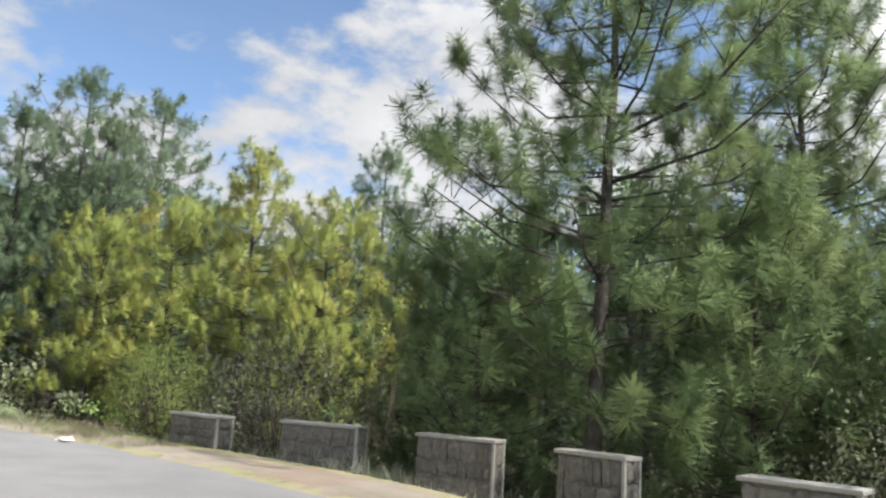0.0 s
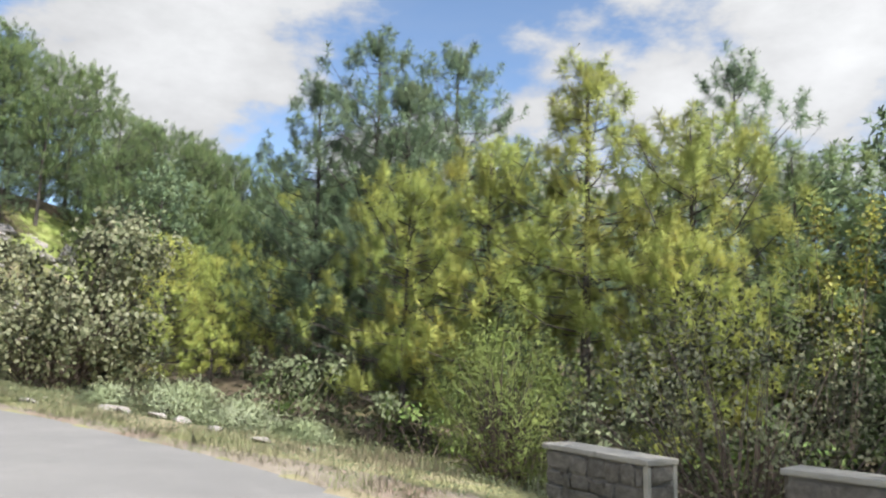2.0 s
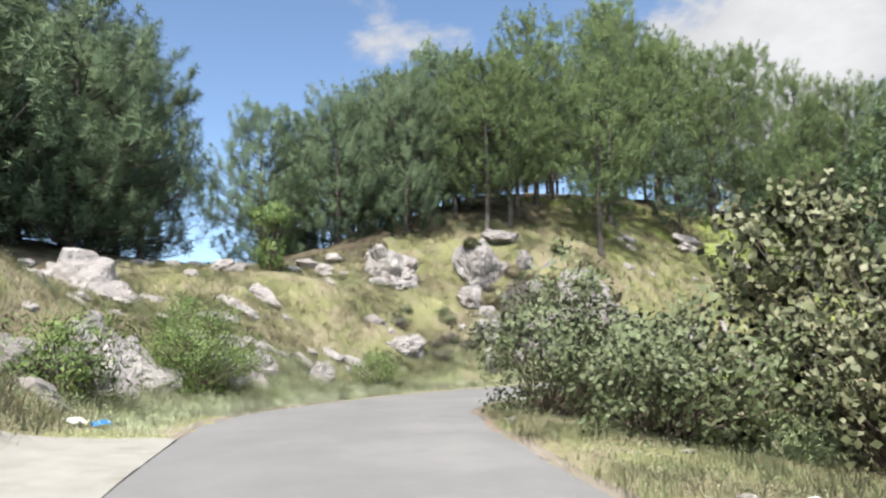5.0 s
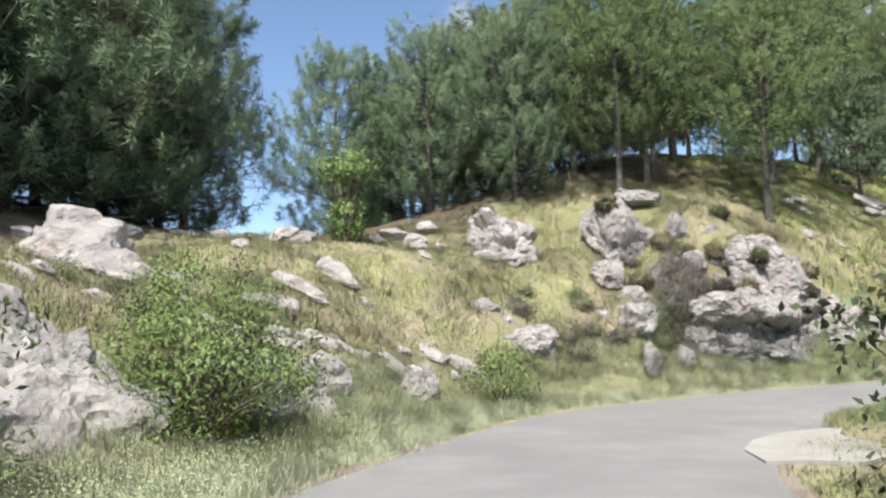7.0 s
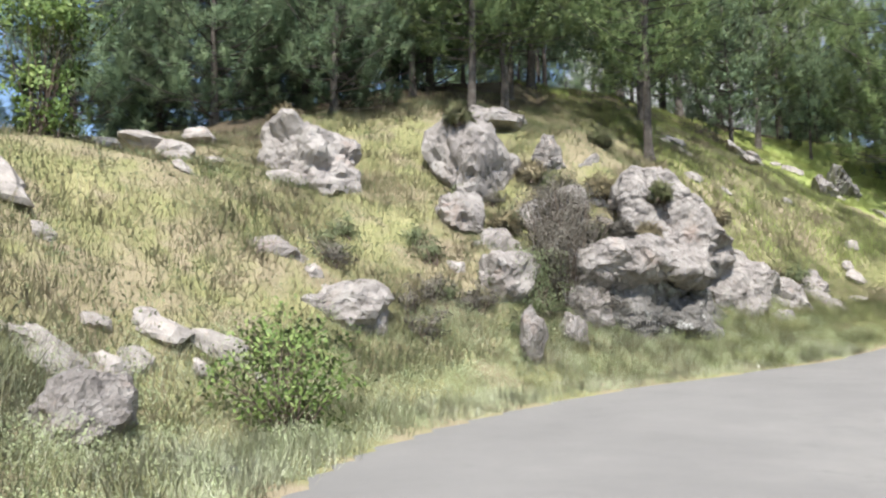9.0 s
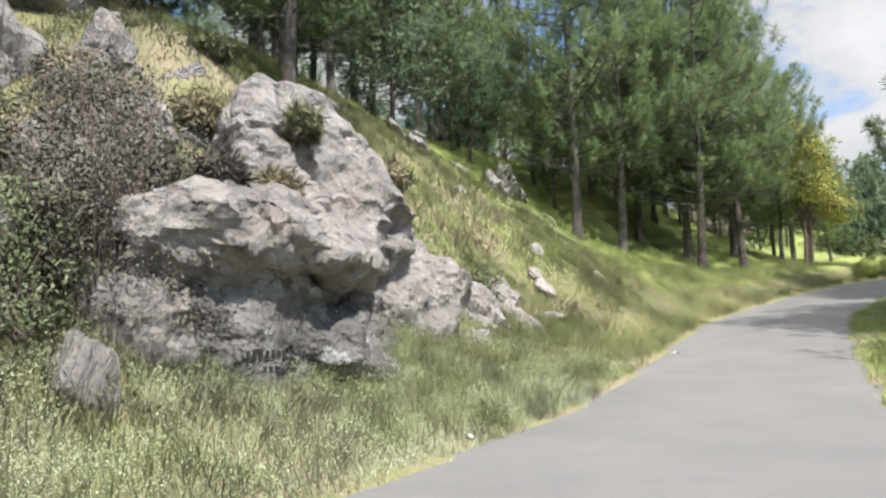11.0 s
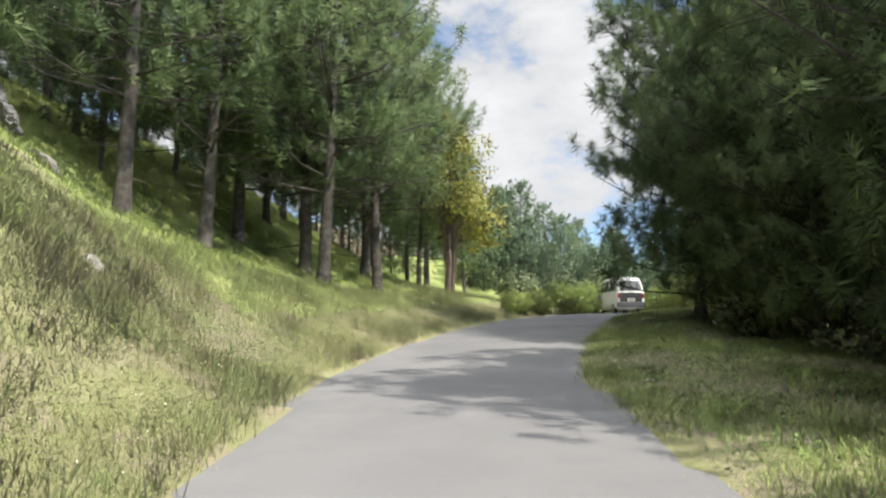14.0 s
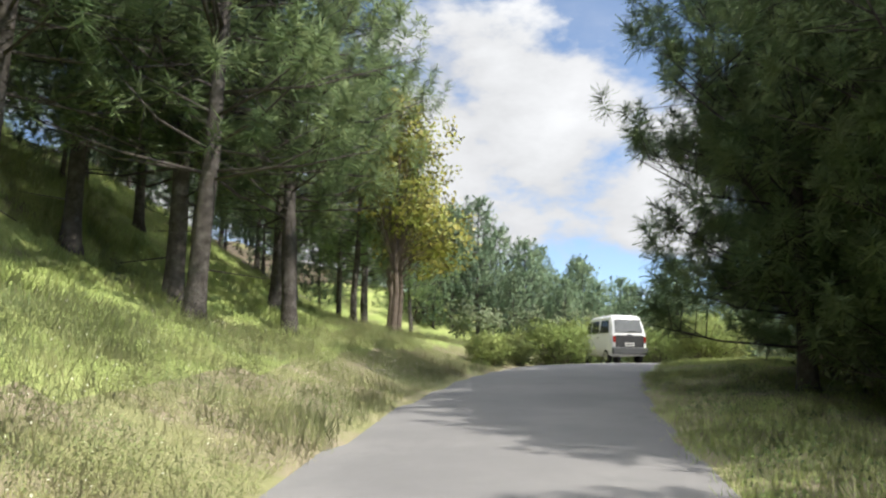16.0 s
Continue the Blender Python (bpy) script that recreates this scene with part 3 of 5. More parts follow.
spot = [(-32.3, 22.0), (-33.4, 22.5), (-34.3, 23.3), (-35.0, 24.3), (-35.3, 25.3), (-34.8, 25.4), (-34.3, 24.9), (-33.9, 24.6), (-33.0, 24.4), (-32.0, 23.6), (-31.6, 22.8)]
patch("pavement_patch", spot, 0.05, CONCRETE, "small pale concrete patch at the inner edge of the bend")


# ---------- pines ----------
def unit(v):
    return v / np.maximum(np.linalg.norm(v, axis=-1, keepdims=True), 1e-9)


def needle_mesh(name, brushes, blades, width, rng, material_, fan=0.5, droop=0.12):
    """A crown of plump upright brushes of long needles; brushes: foot, axis, height, needle length and way out of the crown."""
    foot, lean, tall, reach, out = (np.array([b_[k] for b_ in brushes], float) for k in range(5))
    foot, lean, out = (np.repeat(v_, blades, 0) for v_ in (foot, unit(lean), unit(out)))
    tall, reach = np.repeat(tall, blades), np.repeat(reach, blades)
    n = len(foot)
    s = rng.uniform(0, 1, n) ** 0.85
    side = unit(np.cross(lean, rng.normal(size=(n, 3))))
    phi = (2.05 - 1.35 * s + rng.normal(size=n) * 0.30)[:, None]
    d = lean * np.cos(phi) + side * np.sin(phi)
    root = foot + lean * (tall * s * 0.85)[:, None] + d * (0.06 * reach)[:, None]
    ln = reach * rng.uniform(0.7, 1.12, n) * (1.0 - 0.25 * np.abs(s - 0.35))
    tip = root + d * ln[:, None]
    tip[:, 2] -= droop * ln * rng.uniform(0.2, 1.2, n)
    w = unit(np.cross(d, rng.normal(size=(n, 3)))) * width / 2
    # single needles taper to their tips; sprays (fan: their share) widen towards them
    spray = (rng.uniform(0, 1, n) < fan)[:, None]
    verts = np.stack([np.where(spray, root, root - w), np.where(spray, tip + w, root + w), np.where(spray, tip - w, tip)], 1).reshape(-1, 3)
    # normals bent out of the brush and up give each puff a lit side
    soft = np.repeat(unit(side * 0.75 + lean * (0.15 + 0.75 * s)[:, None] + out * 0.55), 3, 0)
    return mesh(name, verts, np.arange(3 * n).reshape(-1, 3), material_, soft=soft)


def pine(at, seed, tall, bare, spread, needles_, label, tufts=1.0, blades=34, length=0.29, width=0.05, lean=0.3, group="pines", shape=0.7, thick=1.0, whorl=0.5, top=1.7, fan=0.1, plump=1.0):
    """A long-needled pine: a trunk with its limbs, and a crown of plump needle brushes; bare: height of the lowest limbs."""
    rng = np.random.default_rng(seed)
    r = random.Random(seed)
    tree = thing("pine_tree", at, label, "tree", group)
    base = (0.03 + 0.0115 * tall) * thick
    bend = [(0, 0)]
    for _ in range(8):
        bend.append((bend[-1][0] + r.uniform(-lean, lean) * tall / 60, bend[-1][1] + r.uniform(-lean, lean) * tall / 60))
    def trunk_at(z):
        f = max(0.0, min(7.999, z / tall * 8))
        k = int(f)
        return np.array([bend[k][0] + (bend[k + 1][0] - bend[k][0]) * (f - k), bend[k][1] + (bend[k + 1][1] - bend[k][1]) * (f - k), z])
    zs = sorted([-0.35, 0.0, 0.25, 0.8] + [tall * k / 8 for k in range(1, 9)])
    limbs = [tube([trunk_at(max(z, 0)) + np.array([0, 0, min(z, 0)]) for z in zs], [base * (1.5 if z <= 0 else 1.18 if z < 0.3 else 1.0) * (1 - 0.93 * max(z, 0) / tall) + 0.012 for z in zs], 9)]
    brushes = []
    heart_z = bare + 0.3 * (tall - bare)
    sway = [r.uniform(0, 6.3) for _ in range(3)]

    def brush(q, up, share=1.0):
        o = trunk_at(max(0.0, min(tall, heart_z)))
        w_ = q - o
        brushes.append((q, up, r.uniform(0.35, 0.8) / plump * share * length / 0.33, length * r.uniform(0.85, 1.15) * share, w_ * np.array([1, 1, 0.7]) + np.array([0, 0, 0.4])))

    z = bare
    turn = r.uniform(0, 6.3)
    while z < tall - 0.35:
        u = (z - bare) / (tall - bare)
        reach = spread * (1 - u ** top) ** shape * (0.70 + 0.30 * min(1, u * 4)) + 0.15
        for _ in range(r.choice((4, 5, 5)) if u < 0.85 else 4):
            turn += 2.4 + r.uniform(-0.5, 0.5)
            # heads of foliage bulge out of the crown here and there
            bulge = 1.0 + 0.20 * math.sin(2 * turn + sway[0] + 0.9 * z) + 0.13 * math.sin(3 * turn + sway[1] - 1.7 * z)
            ln = reach * bulge * r.uniform(0.72, 1.08)
            rise = r.uniform(0.0, 0.35) + 0.6 * u
            d = np.array([math.cos(turn), math.sin(turn), 0.0])
            across_ = np.array([-d[1], d[0], 0.0])
            p0 = trunk_at(z + r.uniform(-0.15, 0.15))
            p1 = p0 + d * ln * 0.55 + np.array([0, 0, ln * 0.5 * rise * 0.4])
            p2 = p0 + d * ln + np.array([0, 0, ln * rise * 0.85])
            rad = 0.010 + 0.009 * ln * thick
            limbs.append(tube([p0, p1, p2], [rad, rad * 0.65, rad * 0.25], 3 if blades < 60 else 4))
            n = max(1, int((0.8 + ln * 1.45) * tufts + r.random()))
            for h in range(n):
                f = 1.0 if h == 0 else 1.0 - 0.72 * r.random() ** 1.3
                p = p0 + (p1 - p0) * (f / 0.55) if f < 0.55 else p1 + (p2 - p1) * (f - 0.55) / 0.45
                s = 0.0 if h == 0 else 0.10 + 0.22 * ln
                q = p + across_ * r.gauss(0, s) + np.array([0, 0, abs(r.gauss(0, 0.12 + 0.05 * ln)) - 0.05])
                if blades > 60 and h:
                    limbs.append(tube([p - (p - p0) * 0.12, q], [0.012, 0.006], 3))
                brush(q, d * 0.4 + np.array([r.gauss(0, .2), r.gauss(0, .2), 1.0]))
        z += r.uniform(0.8, 1.2) * whorl * (0.7 + 0.3 * tall / 10)
    for zz in (tall - 1.3, tall - 1.0, tall - 0.7, tall - 0.4):
        for _ in range(3):
            brush(trunk_at(zz) + np.array([r.gauss(0, .22), r.gauss(0, .22), 0]), np.array([r.gauss(0, .15), r.gauss(0, .15), 1.0]))
    # dead stubs below the crown
    for _ in range(int(bare * 1.6)):
        zz = r.uniform(bare * 0.35, bare)
        a = r.uniform(0, 6.3)
        ln = r.uniform(0.3, 1.6)
        p0 = trunk_at(zz)
        limbs.append(tube([p0, p0 + np.array([math.cos(a) * ln, math.sin(a) * ln, ln * r.uniform(-0.15, 0.3)])], [0.022, 0.006], 4))
    v, f = joined(limbs)
    piece("trunk", mesh("trunk", v, f, BARK, True), tree)
    piece("crown", needle_mesh("crown", brushes, blades, width, rng, needles_, fan), tree)
    return tree


def spot_at(x, y, size=1.0, turn=0.0, sink=0.05):
    return Matrix.LocRotScale((x, y, floor_z(x, y) - sink), Euler((0, 0, turn)), (size, size, size))


def plant(prototype, own, places, seed):
    """Stands the prototype at the first place and copies at the others: x, y and the height wanted."""
    r = random.Random(seed)
    for k, (x, y, tall) in enumerate(places):
        s = tall / own
        m = Matrix.LocRotScale((x, y, floor_z(x, y) - 0.05), Euler((r.uniform(-.03, .03), r.uniform(-.03, .03), r.uniform(0, 6.3))), (s * r.uniform(.92, 1.08), s * r.uniform(.92, 1.08), s))
        if k == 0:
            prototype.matrix_basis = m
        else:
            copy_thing(prototype, m)


O = Matrix.Identity(4)
# roadside pines behind the parapets, seen from near
plant(pine(O, 11, 13.5, 2.2, 3.5, NEEDLE, "tall green long-needled pine behind the stone parapets", 1.55, 170, 0.38, 0.014, group="pines below the road", thick=0.9, whorl=0.55, shape=0.55, plump=1.5), 13.5, [(2.95, 14.4, 14.0), (8.9, 18.5, 15.5)], 1)
plant(pine(O, 12, 6.5, 0.4, 2.6, NEEDLE, "bushy young pine with hanging green branches by the parapets", 1.3, 130, 0.38, 0.017, group="pines below the road"), 6.5, [(5.9, 14.4, 6.6), (0.9, 17.2, 5.6), (8.6, 13.5, 6.0)], 2)
# yellow-green pines
plant(pine(O, 13, 12.0, 4.0, 3.3, NEEDLE_YELLOW, "yellow-green pine with open candle-like top branches", 0.9, 110, 0.36, 0.020, group="yellowish pines", shape=0.9, top=1.2, plump=1.4), 12.0, [(-7.45, 29.2, 12.2), (-35.6, 53.2, 8.5), (-33.5, 53.5, 10.5)], 3)
plant(pine(O, 14, 9.0, 1.6, 3.5, NEEDLE_YELLOW, "dense yellowish young pine on the slope below the road", 1.05, 110, 0.36, 0.019, group="yellowish pines", plump=1.5), 9.0, [(-10.6, 29.6, 9.6), (-13.2, 29.0, 8.0), (-4.5, 30.2, 10.0), (-4.6, 26.6, 6.0)], 4)
plant(pine(O, 30, 9.0, 0.8, 3.5, NEEDLE_YELLOW, "yellowish young pine deep in the wood below the road", 1.2, 44, 0.36, 0.036, group="yellowish pines", plump=1.4), 9.0, [(-25.2, 32.0, 6.2), (-30.0, 46.0, 9.0), (-34.5, 48.5, 9.5), (-26.8, 37.0, 8.5), (-31.8, 41.0, 9.0)], 20)
plant(pine(O, 15, 10.0, 0.8, 3.5, NEEDLE, "bright green bushy pine on the slope below the road", 1.1, 90, 0.36, 0.022, group="pines below the road", plump=1.4), 10.0,
      [(-1.8, 31.5, 9.8), (-24.0, 46.5, 12.0), (1.2, 25.5, 6.5), (-1.2, 36.0, 10.5), (-14.0, 33.0, 7.0)], 5)
plant(pine(O, 16, 16.0, 1.6, 4.4, NEEDLE_DARK, "tall dense dark green pine in the wood below the road", 1.25, 60, 0.38, 0.031, group="pines below the road", plump=1.2), 16.0,
      [(-19.7, 39.2, 17.8), (-22.4, 38.6, 13.6), (-17.6, 38.4, 13.5), (-16.7, 41.0, 16.0), (-3.2, 41.5, 15.2), (4.2, 28.5, 9.5), (6.4, 23.0, 8.5), (11.2, 22.5, 9.0), (14.5, 17.5, 12.0), (-10.0, 38.0, 10.5)], 6)
# the one at (11.5, 6.8) stands unseen, added to shade the parapets
plant(pine(O, 27, 13.0, 1.2, 4.0, NEEDLE_DARK, "plain dark green pine deep in the wood beside the road", 1.3, 11, 0.42, 0.15, group="pines below the road"), 13.0,
      [(0.6, 45.0, 13.0), (7.5, 29.5, 13.0), (12.5, 26.5, 13.0), (4.5, 37.0, 13.0), (9.5, 38.0, 14.0), (-8.5, 44.0, 12.5), (-13.5, 43.0, 12.0), (-28.0, 56.0, 14.0), (-22.0, 60.0, 14.0), (-6.0, 50.0, 13.0), (-15.5, 52.0, 13.0), (-27.5, 50.0, 12.0), (15.0, 34.0, 14.0), (9.0, 33.5, 11.0), (1.5, 33.0, 11.0), (-22.0, 45.0, 12.0), (11.5, 30.5, 11.0), (2.5, 30.0, 10.0), (11.5, 6.8, 13.0), (-34.0, 40.5, 10.5), (-34.5, 62.0, 12.0), (-34.0, 51.8, 9.5)], 16)
# right-hand pines by the upper road
plant(pine(O, 17, 13.0, 0.9, 3.7, NEEDLE, "broad green pine leaning over the upper road", 2.7, 76, 0.38, 0.025, group="pines by the upper road", shape=0.5, plump=1.3), 13.0, [(-38.7, 61.8, 11.8), (-37.9, 57.6, 11.6), (-38.2, 46.7, 10.6), (-36.3, 59.8, 11.2), (-34.6, 45.6, 10.5), (-36.9, 64.8, 11.4), (-35.6, 68.2, 11.0), (-37.2, 49.8, 10.2), (-37.8, 55.0, 9.4)], 7)
plant(pine(O, 18, 5.5, 0.3, 2.3, NEEDLE, "young green pine under the tall pines by the upper road", 1.5, 30, 0.34, 0.045, group="pines by the upper road"), 5.5, [(-36.0, 59.0, 5.5), (-35.6, 54.0, 5.0), (-34.5, 48.0, 5.0), (-35.6, 57.0, 6.0), (-34.8, 61.0, 6.0), (-35.0, 64.8, 5.0), (-35.0, 46.5, 4.5), (-33.2, 38.8, 4.5), (-33.5, 69.0, 4.5)], 13)
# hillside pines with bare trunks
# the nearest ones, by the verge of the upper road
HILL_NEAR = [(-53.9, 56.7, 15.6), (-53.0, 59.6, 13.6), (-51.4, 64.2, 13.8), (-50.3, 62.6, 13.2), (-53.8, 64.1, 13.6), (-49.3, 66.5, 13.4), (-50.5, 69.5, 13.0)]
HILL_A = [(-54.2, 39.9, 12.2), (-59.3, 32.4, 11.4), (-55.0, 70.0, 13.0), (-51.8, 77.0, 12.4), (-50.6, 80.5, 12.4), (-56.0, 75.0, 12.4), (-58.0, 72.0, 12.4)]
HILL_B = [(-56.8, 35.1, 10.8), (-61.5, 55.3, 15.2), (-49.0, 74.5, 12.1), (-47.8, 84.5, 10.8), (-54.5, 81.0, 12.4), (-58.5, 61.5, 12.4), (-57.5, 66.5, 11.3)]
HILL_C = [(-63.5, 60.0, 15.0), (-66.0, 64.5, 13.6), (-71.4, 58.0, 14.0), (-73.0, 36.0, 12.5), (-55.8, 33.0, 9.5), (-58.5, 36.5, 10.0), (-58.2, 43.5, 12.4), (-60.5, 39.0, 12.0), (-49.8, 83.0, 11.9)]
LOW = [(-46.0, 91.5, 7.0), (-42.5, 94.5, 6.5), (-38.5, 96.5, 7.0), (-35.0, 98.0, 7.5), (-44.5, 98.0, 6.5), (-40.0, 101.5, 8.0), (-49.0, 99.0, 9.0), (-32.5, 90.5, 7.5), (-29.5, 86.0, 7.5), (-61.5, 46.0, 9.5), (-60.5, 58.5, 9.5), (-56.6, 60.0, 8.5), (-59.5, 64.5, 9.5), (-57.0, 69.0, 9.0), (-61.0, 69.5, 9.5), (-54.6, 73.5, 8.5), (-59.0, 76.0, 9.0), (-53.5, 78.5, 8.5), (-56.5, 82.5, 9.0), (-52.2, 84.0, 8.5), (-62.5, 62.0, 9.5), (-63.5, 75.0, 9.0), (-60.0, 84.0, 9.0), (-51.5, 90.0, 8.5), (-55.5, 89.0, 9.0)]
rnd = random.Random(77)
taken = [p[:2] for p in HILL_NEAR + HILL_A + HILL_B + HILL_C + LOW]
tries = 0
while tries < 6000 and len(taken) < 112:
    tries += 1
    x, y = -rnd.uniform(55, 70) if rnd.random() < 0.6 else -rnd.uniform(70, 88), rnd.uniform(24, 96)
    if x > -61 and y < 30 or x > -56.0 and y < 36 or x > -57.5 and 36 <= y < 57 or min(math.hypot(x - a, y - b) for a, b in taken) < 3.2:
        continue
    taken.append((x, y))
    deep = x < -58.5 or y < 56
    (rnd.choice((LOW, LOW, LOW, HILL_C)) if deep else rnd.choice((HILL_A, HILL_B, HILL_C))).append((x, y, (rnd.uniform(12.0, 15.0) if 36 < y < 66 else rnd.uniform(9.5, 11.5)) if deep else rnd.uniform(10, 12.5)))
hill = dict(group="pines on the hillside")
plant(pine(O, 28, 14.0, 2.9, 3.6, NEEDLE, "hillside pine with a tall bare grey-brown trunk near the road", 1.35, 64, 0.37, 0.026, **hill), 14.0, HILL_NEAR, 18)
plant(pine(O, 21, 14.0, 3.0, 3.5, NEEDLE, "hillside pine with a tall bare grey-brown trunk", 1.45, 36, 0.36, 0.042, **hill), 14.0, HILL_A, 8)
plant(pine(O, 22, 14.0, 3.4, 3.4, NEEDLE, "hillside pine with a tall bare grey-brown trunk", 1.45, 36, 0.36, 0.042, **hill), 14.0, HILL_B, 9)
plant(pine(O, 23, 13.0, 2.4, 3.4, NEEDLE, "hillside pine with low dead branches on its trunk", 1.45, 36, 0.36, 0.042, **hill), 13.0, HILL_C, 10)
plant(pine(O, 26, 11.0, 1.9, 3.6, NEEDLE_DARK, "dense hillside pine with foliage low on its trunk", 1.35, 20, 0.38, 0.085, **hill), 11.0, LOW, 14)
plant(pine(O, 29, 9.5, 0.15, 3.3, NEEDLE_DARK, "bushy ridge pine with foliage almost to the rocks", 1.6, 72, 0.36, 0.023, group="pines on the ridge"), 9.5,
      [(-54.6, 13.6, 10.5), (-57.2, 12.4, 11.5), (-52.4, 10.6, 12.5), (-59.8, 24.8, 8.5), (-61.8, 20.4, 9.4), (-57.8, 28.5, 8.5)], 19)
# pines on the ridge over the bend, and beyond the crest of the road
plant(pine(O, 24, 9.5, 0.15, 3.3, NEEDLE_DARK, "bushy ridge pine with foliage almost to the rocks", 1.7, 34, 0.36, 0.048, group="pines on the ridge"), 9.5,
      [(-56.2, 10.0, 10.0), (-63.5, 23.5, 9.0), (-65.0, 27.5, 10.0), (-61.5, 28.6, 9.5), (-56.0, 8.0, 12.5), (-50.2, 6.2, 13.0), (-57.5, 11.0, 10.5), (-53.0, 3.5, 13.0), (-47.0, 4.6, 13.0), (-45.0, 1.0, 13.0), (-58.0, 4.0, 12.0), (-67.5, 23.5, 9.0), (-68.0, 31.0, 11.0), (-64.0, 33.5, 11.0), (-60.5, 33.8, 10.0), (-51.0, 8.4, 9.5), (-54.0, 11.6, 8.0), (-49.0, 4.8, 10.5), (-55.0, 6.0, 9.5), (-46.5, 2.5, 10.0)], 11)
plant(pine(O, 25, 12.0, 0.3, 3.4, NEEDLE_DARK, "dark pine standing beyond the crest of the road", 1.2, 10, 0.44, 0.16, group="pines beyond the crest"), 12.0,
      [(-44.5, 92, 8.0), (-41.0, 97, 9.0), (-37.5, 101, 9.8), (-33.5, 93.5, 7.7), (-31.0, 100, 9.3), (-46.5, 101, 10.6), (-42.5, 107, 11.1), (-36.0, 110, 11.1), (-29.0, 108, 10.1), (-49.5, 95, 9.3), (-48, 111, 11.1), (-26, 84, 8.9), (-24, 92, 9.3), (-30.5, 76.5, 8.4), (-28, 70, 9.4), (-33.5, 82, 7.0), (-22, 78, 10.2), (-26, 64, 10.2), (-40, 104, 10.1), (-34, 105, 10.1), (-31.5, 87.5, 8.4), (-27, 97, 9.3), (-47, 90, 7.7), (-30.2, 80.5, 7.9), (-28.6, 74.5, 7.9), (-32.8, 72.5, 7.0), (-36.8, 95.5, 8.0), (-39.3, 92.5, 7.2), (-34.5, 98.5, 8.5), (-42.5, 90.5, 6.8)] + [(-46 + 2.2 * k, 96.5 + 3.5 * math.sin(k * 2.1), 8.8 + 1.2 * math.cos(k * 3.3)) for k in range(12)] + [(-34.0, 87.5, 9.2), (-33.0, 92.0, 10.5)], 12)


# ---------- broad-leaved trees and shrubs ----------
def leaf_mesh(name, pos, outward, size, rng, material_, slim=0.55, flat=0.35, own=0.6):
    n = len(pos)
    d = unit(rng.normal(size=(n, 3)) + np.array([0, 0, -flat]))
    s = unit(np.cross(d, rng.normal(size=(n, 3))))
    up = np.cross(d, s)
    ln = (size * rng.uniform(0.65, 1.25, n))[:, None]
    w = ln * slim
    root, tip = pos, pos + d * ln
    a, b = pos + d * ln * 0.45 + s * w * 0.5 + up * ln * 0.10, pos + d * ln * 0.45 - s * w * 0.5 + up * ln * 0.10
    verts = np.stack([root, a, tip, b], 1).reshape(-1, 3)
    k = np.arange(n)[:, None] * 4
    faces = np.concatenate([k + np.array([[0, 1, 2]]), k + np.array([[0, 2, 3]])])
    up = up * np.sign((up * (outward + np.array([0, 0, 0.3]))).sum(1, keepdims=True))
    # shading normal leans out of the foliage and up, not square to the leaf
    return mesh(name, verts, faces, material_, soft=np.repeat(unit(outward * 0.7 + up * own + np.array([0, 0, 0.15])), 4, 0))


def leafy(name, at, seed, lobes, leaves, size, material_, label, category="shrub", group="", stems=9, slim=0.6, shell=0.55, bark=TWIG, trunk=0.0):
    """lobes: centre and radii of the heads of foliage, over stems that rise from the foot."""
    rng = np.random.default_rng(seed)
    r = random.Random(seed)
    bush = thing(name, at, label, category, group)
    limbs, pos, outs = [], [], []
    volume = [a * b * c for _, _, _, a, b, c in lobes]
    for (cx, cy, cz, a, b, c), vol in zip(lobes, volume):
        n = int(leaves * vol / sum(volume))
        clumps = max(6, n // 28)
        d = unit(rng.normal(size=(clumps, 3)))
        rad = rng.uniform(shell, 1.0, clumps) ** 0.8 * (1 + 0.22 * rng.normal(size=clumps))
        heart = np.array([cx, cy, cz]) + d * rad[:, None] * np.array([a, b, c])
        heart[:, 2] = np.maximum(heart[:, 2], 0.08)
        q = np.repeat(heart, n // clumps + 1, 0)
        q = q + rng.normal(size=q.shape) * np.array([a, b, c]) * 0.13
        q[:, 2] = np.maximum(q[:, 2], 0.05)
        pos.append(q)
        outs.append(unit(np.repeat(d, n // clumps + 1, 0) + (q - np.repeat(heart, n // clumps + 1, 0)) * 1.2))
        for k in range(0, clumps, 3):
            foot = np.array([r.gauss(0, .03), r.gauss(0, .03), trunk * r.uniform(0.75, 1.1)]) if trunk else np.array([cx * 0.3 + r.gauss(0, .12), cy * 0.3 + r.gauss(0, .12), -0.1])
            h = heart[k]
            midp = foot + (h - foot) * 0.55 + np.array([0, 0, 0.12 * c])
            limbs.append(tube([foot, midp, h], [0.006 * stems * 0.35 + 0.008, 0.012, 0.004], 4))
    if trunk:
        high = max(c[2] for c in lobes)
        limbs.append(tube([(0, 0, -0.3), (0.02, 0, 0.2), (0.1, 0.05, trunk * 0.6), (0.05, 0, trunk), (0.15, 0.05, high)], [0.16, 0.12, 0.10, 0.085, 0.02], 8))
    v, f = joined(limbs)
    piece("stem", mesh("stem", v, f, bark), bush)
    piece("foliage", leaf_mesh("foliage", np.concatenate(pos), np.concatenate(outs), size, rng, material_, slim=slim), bush)
    return bush


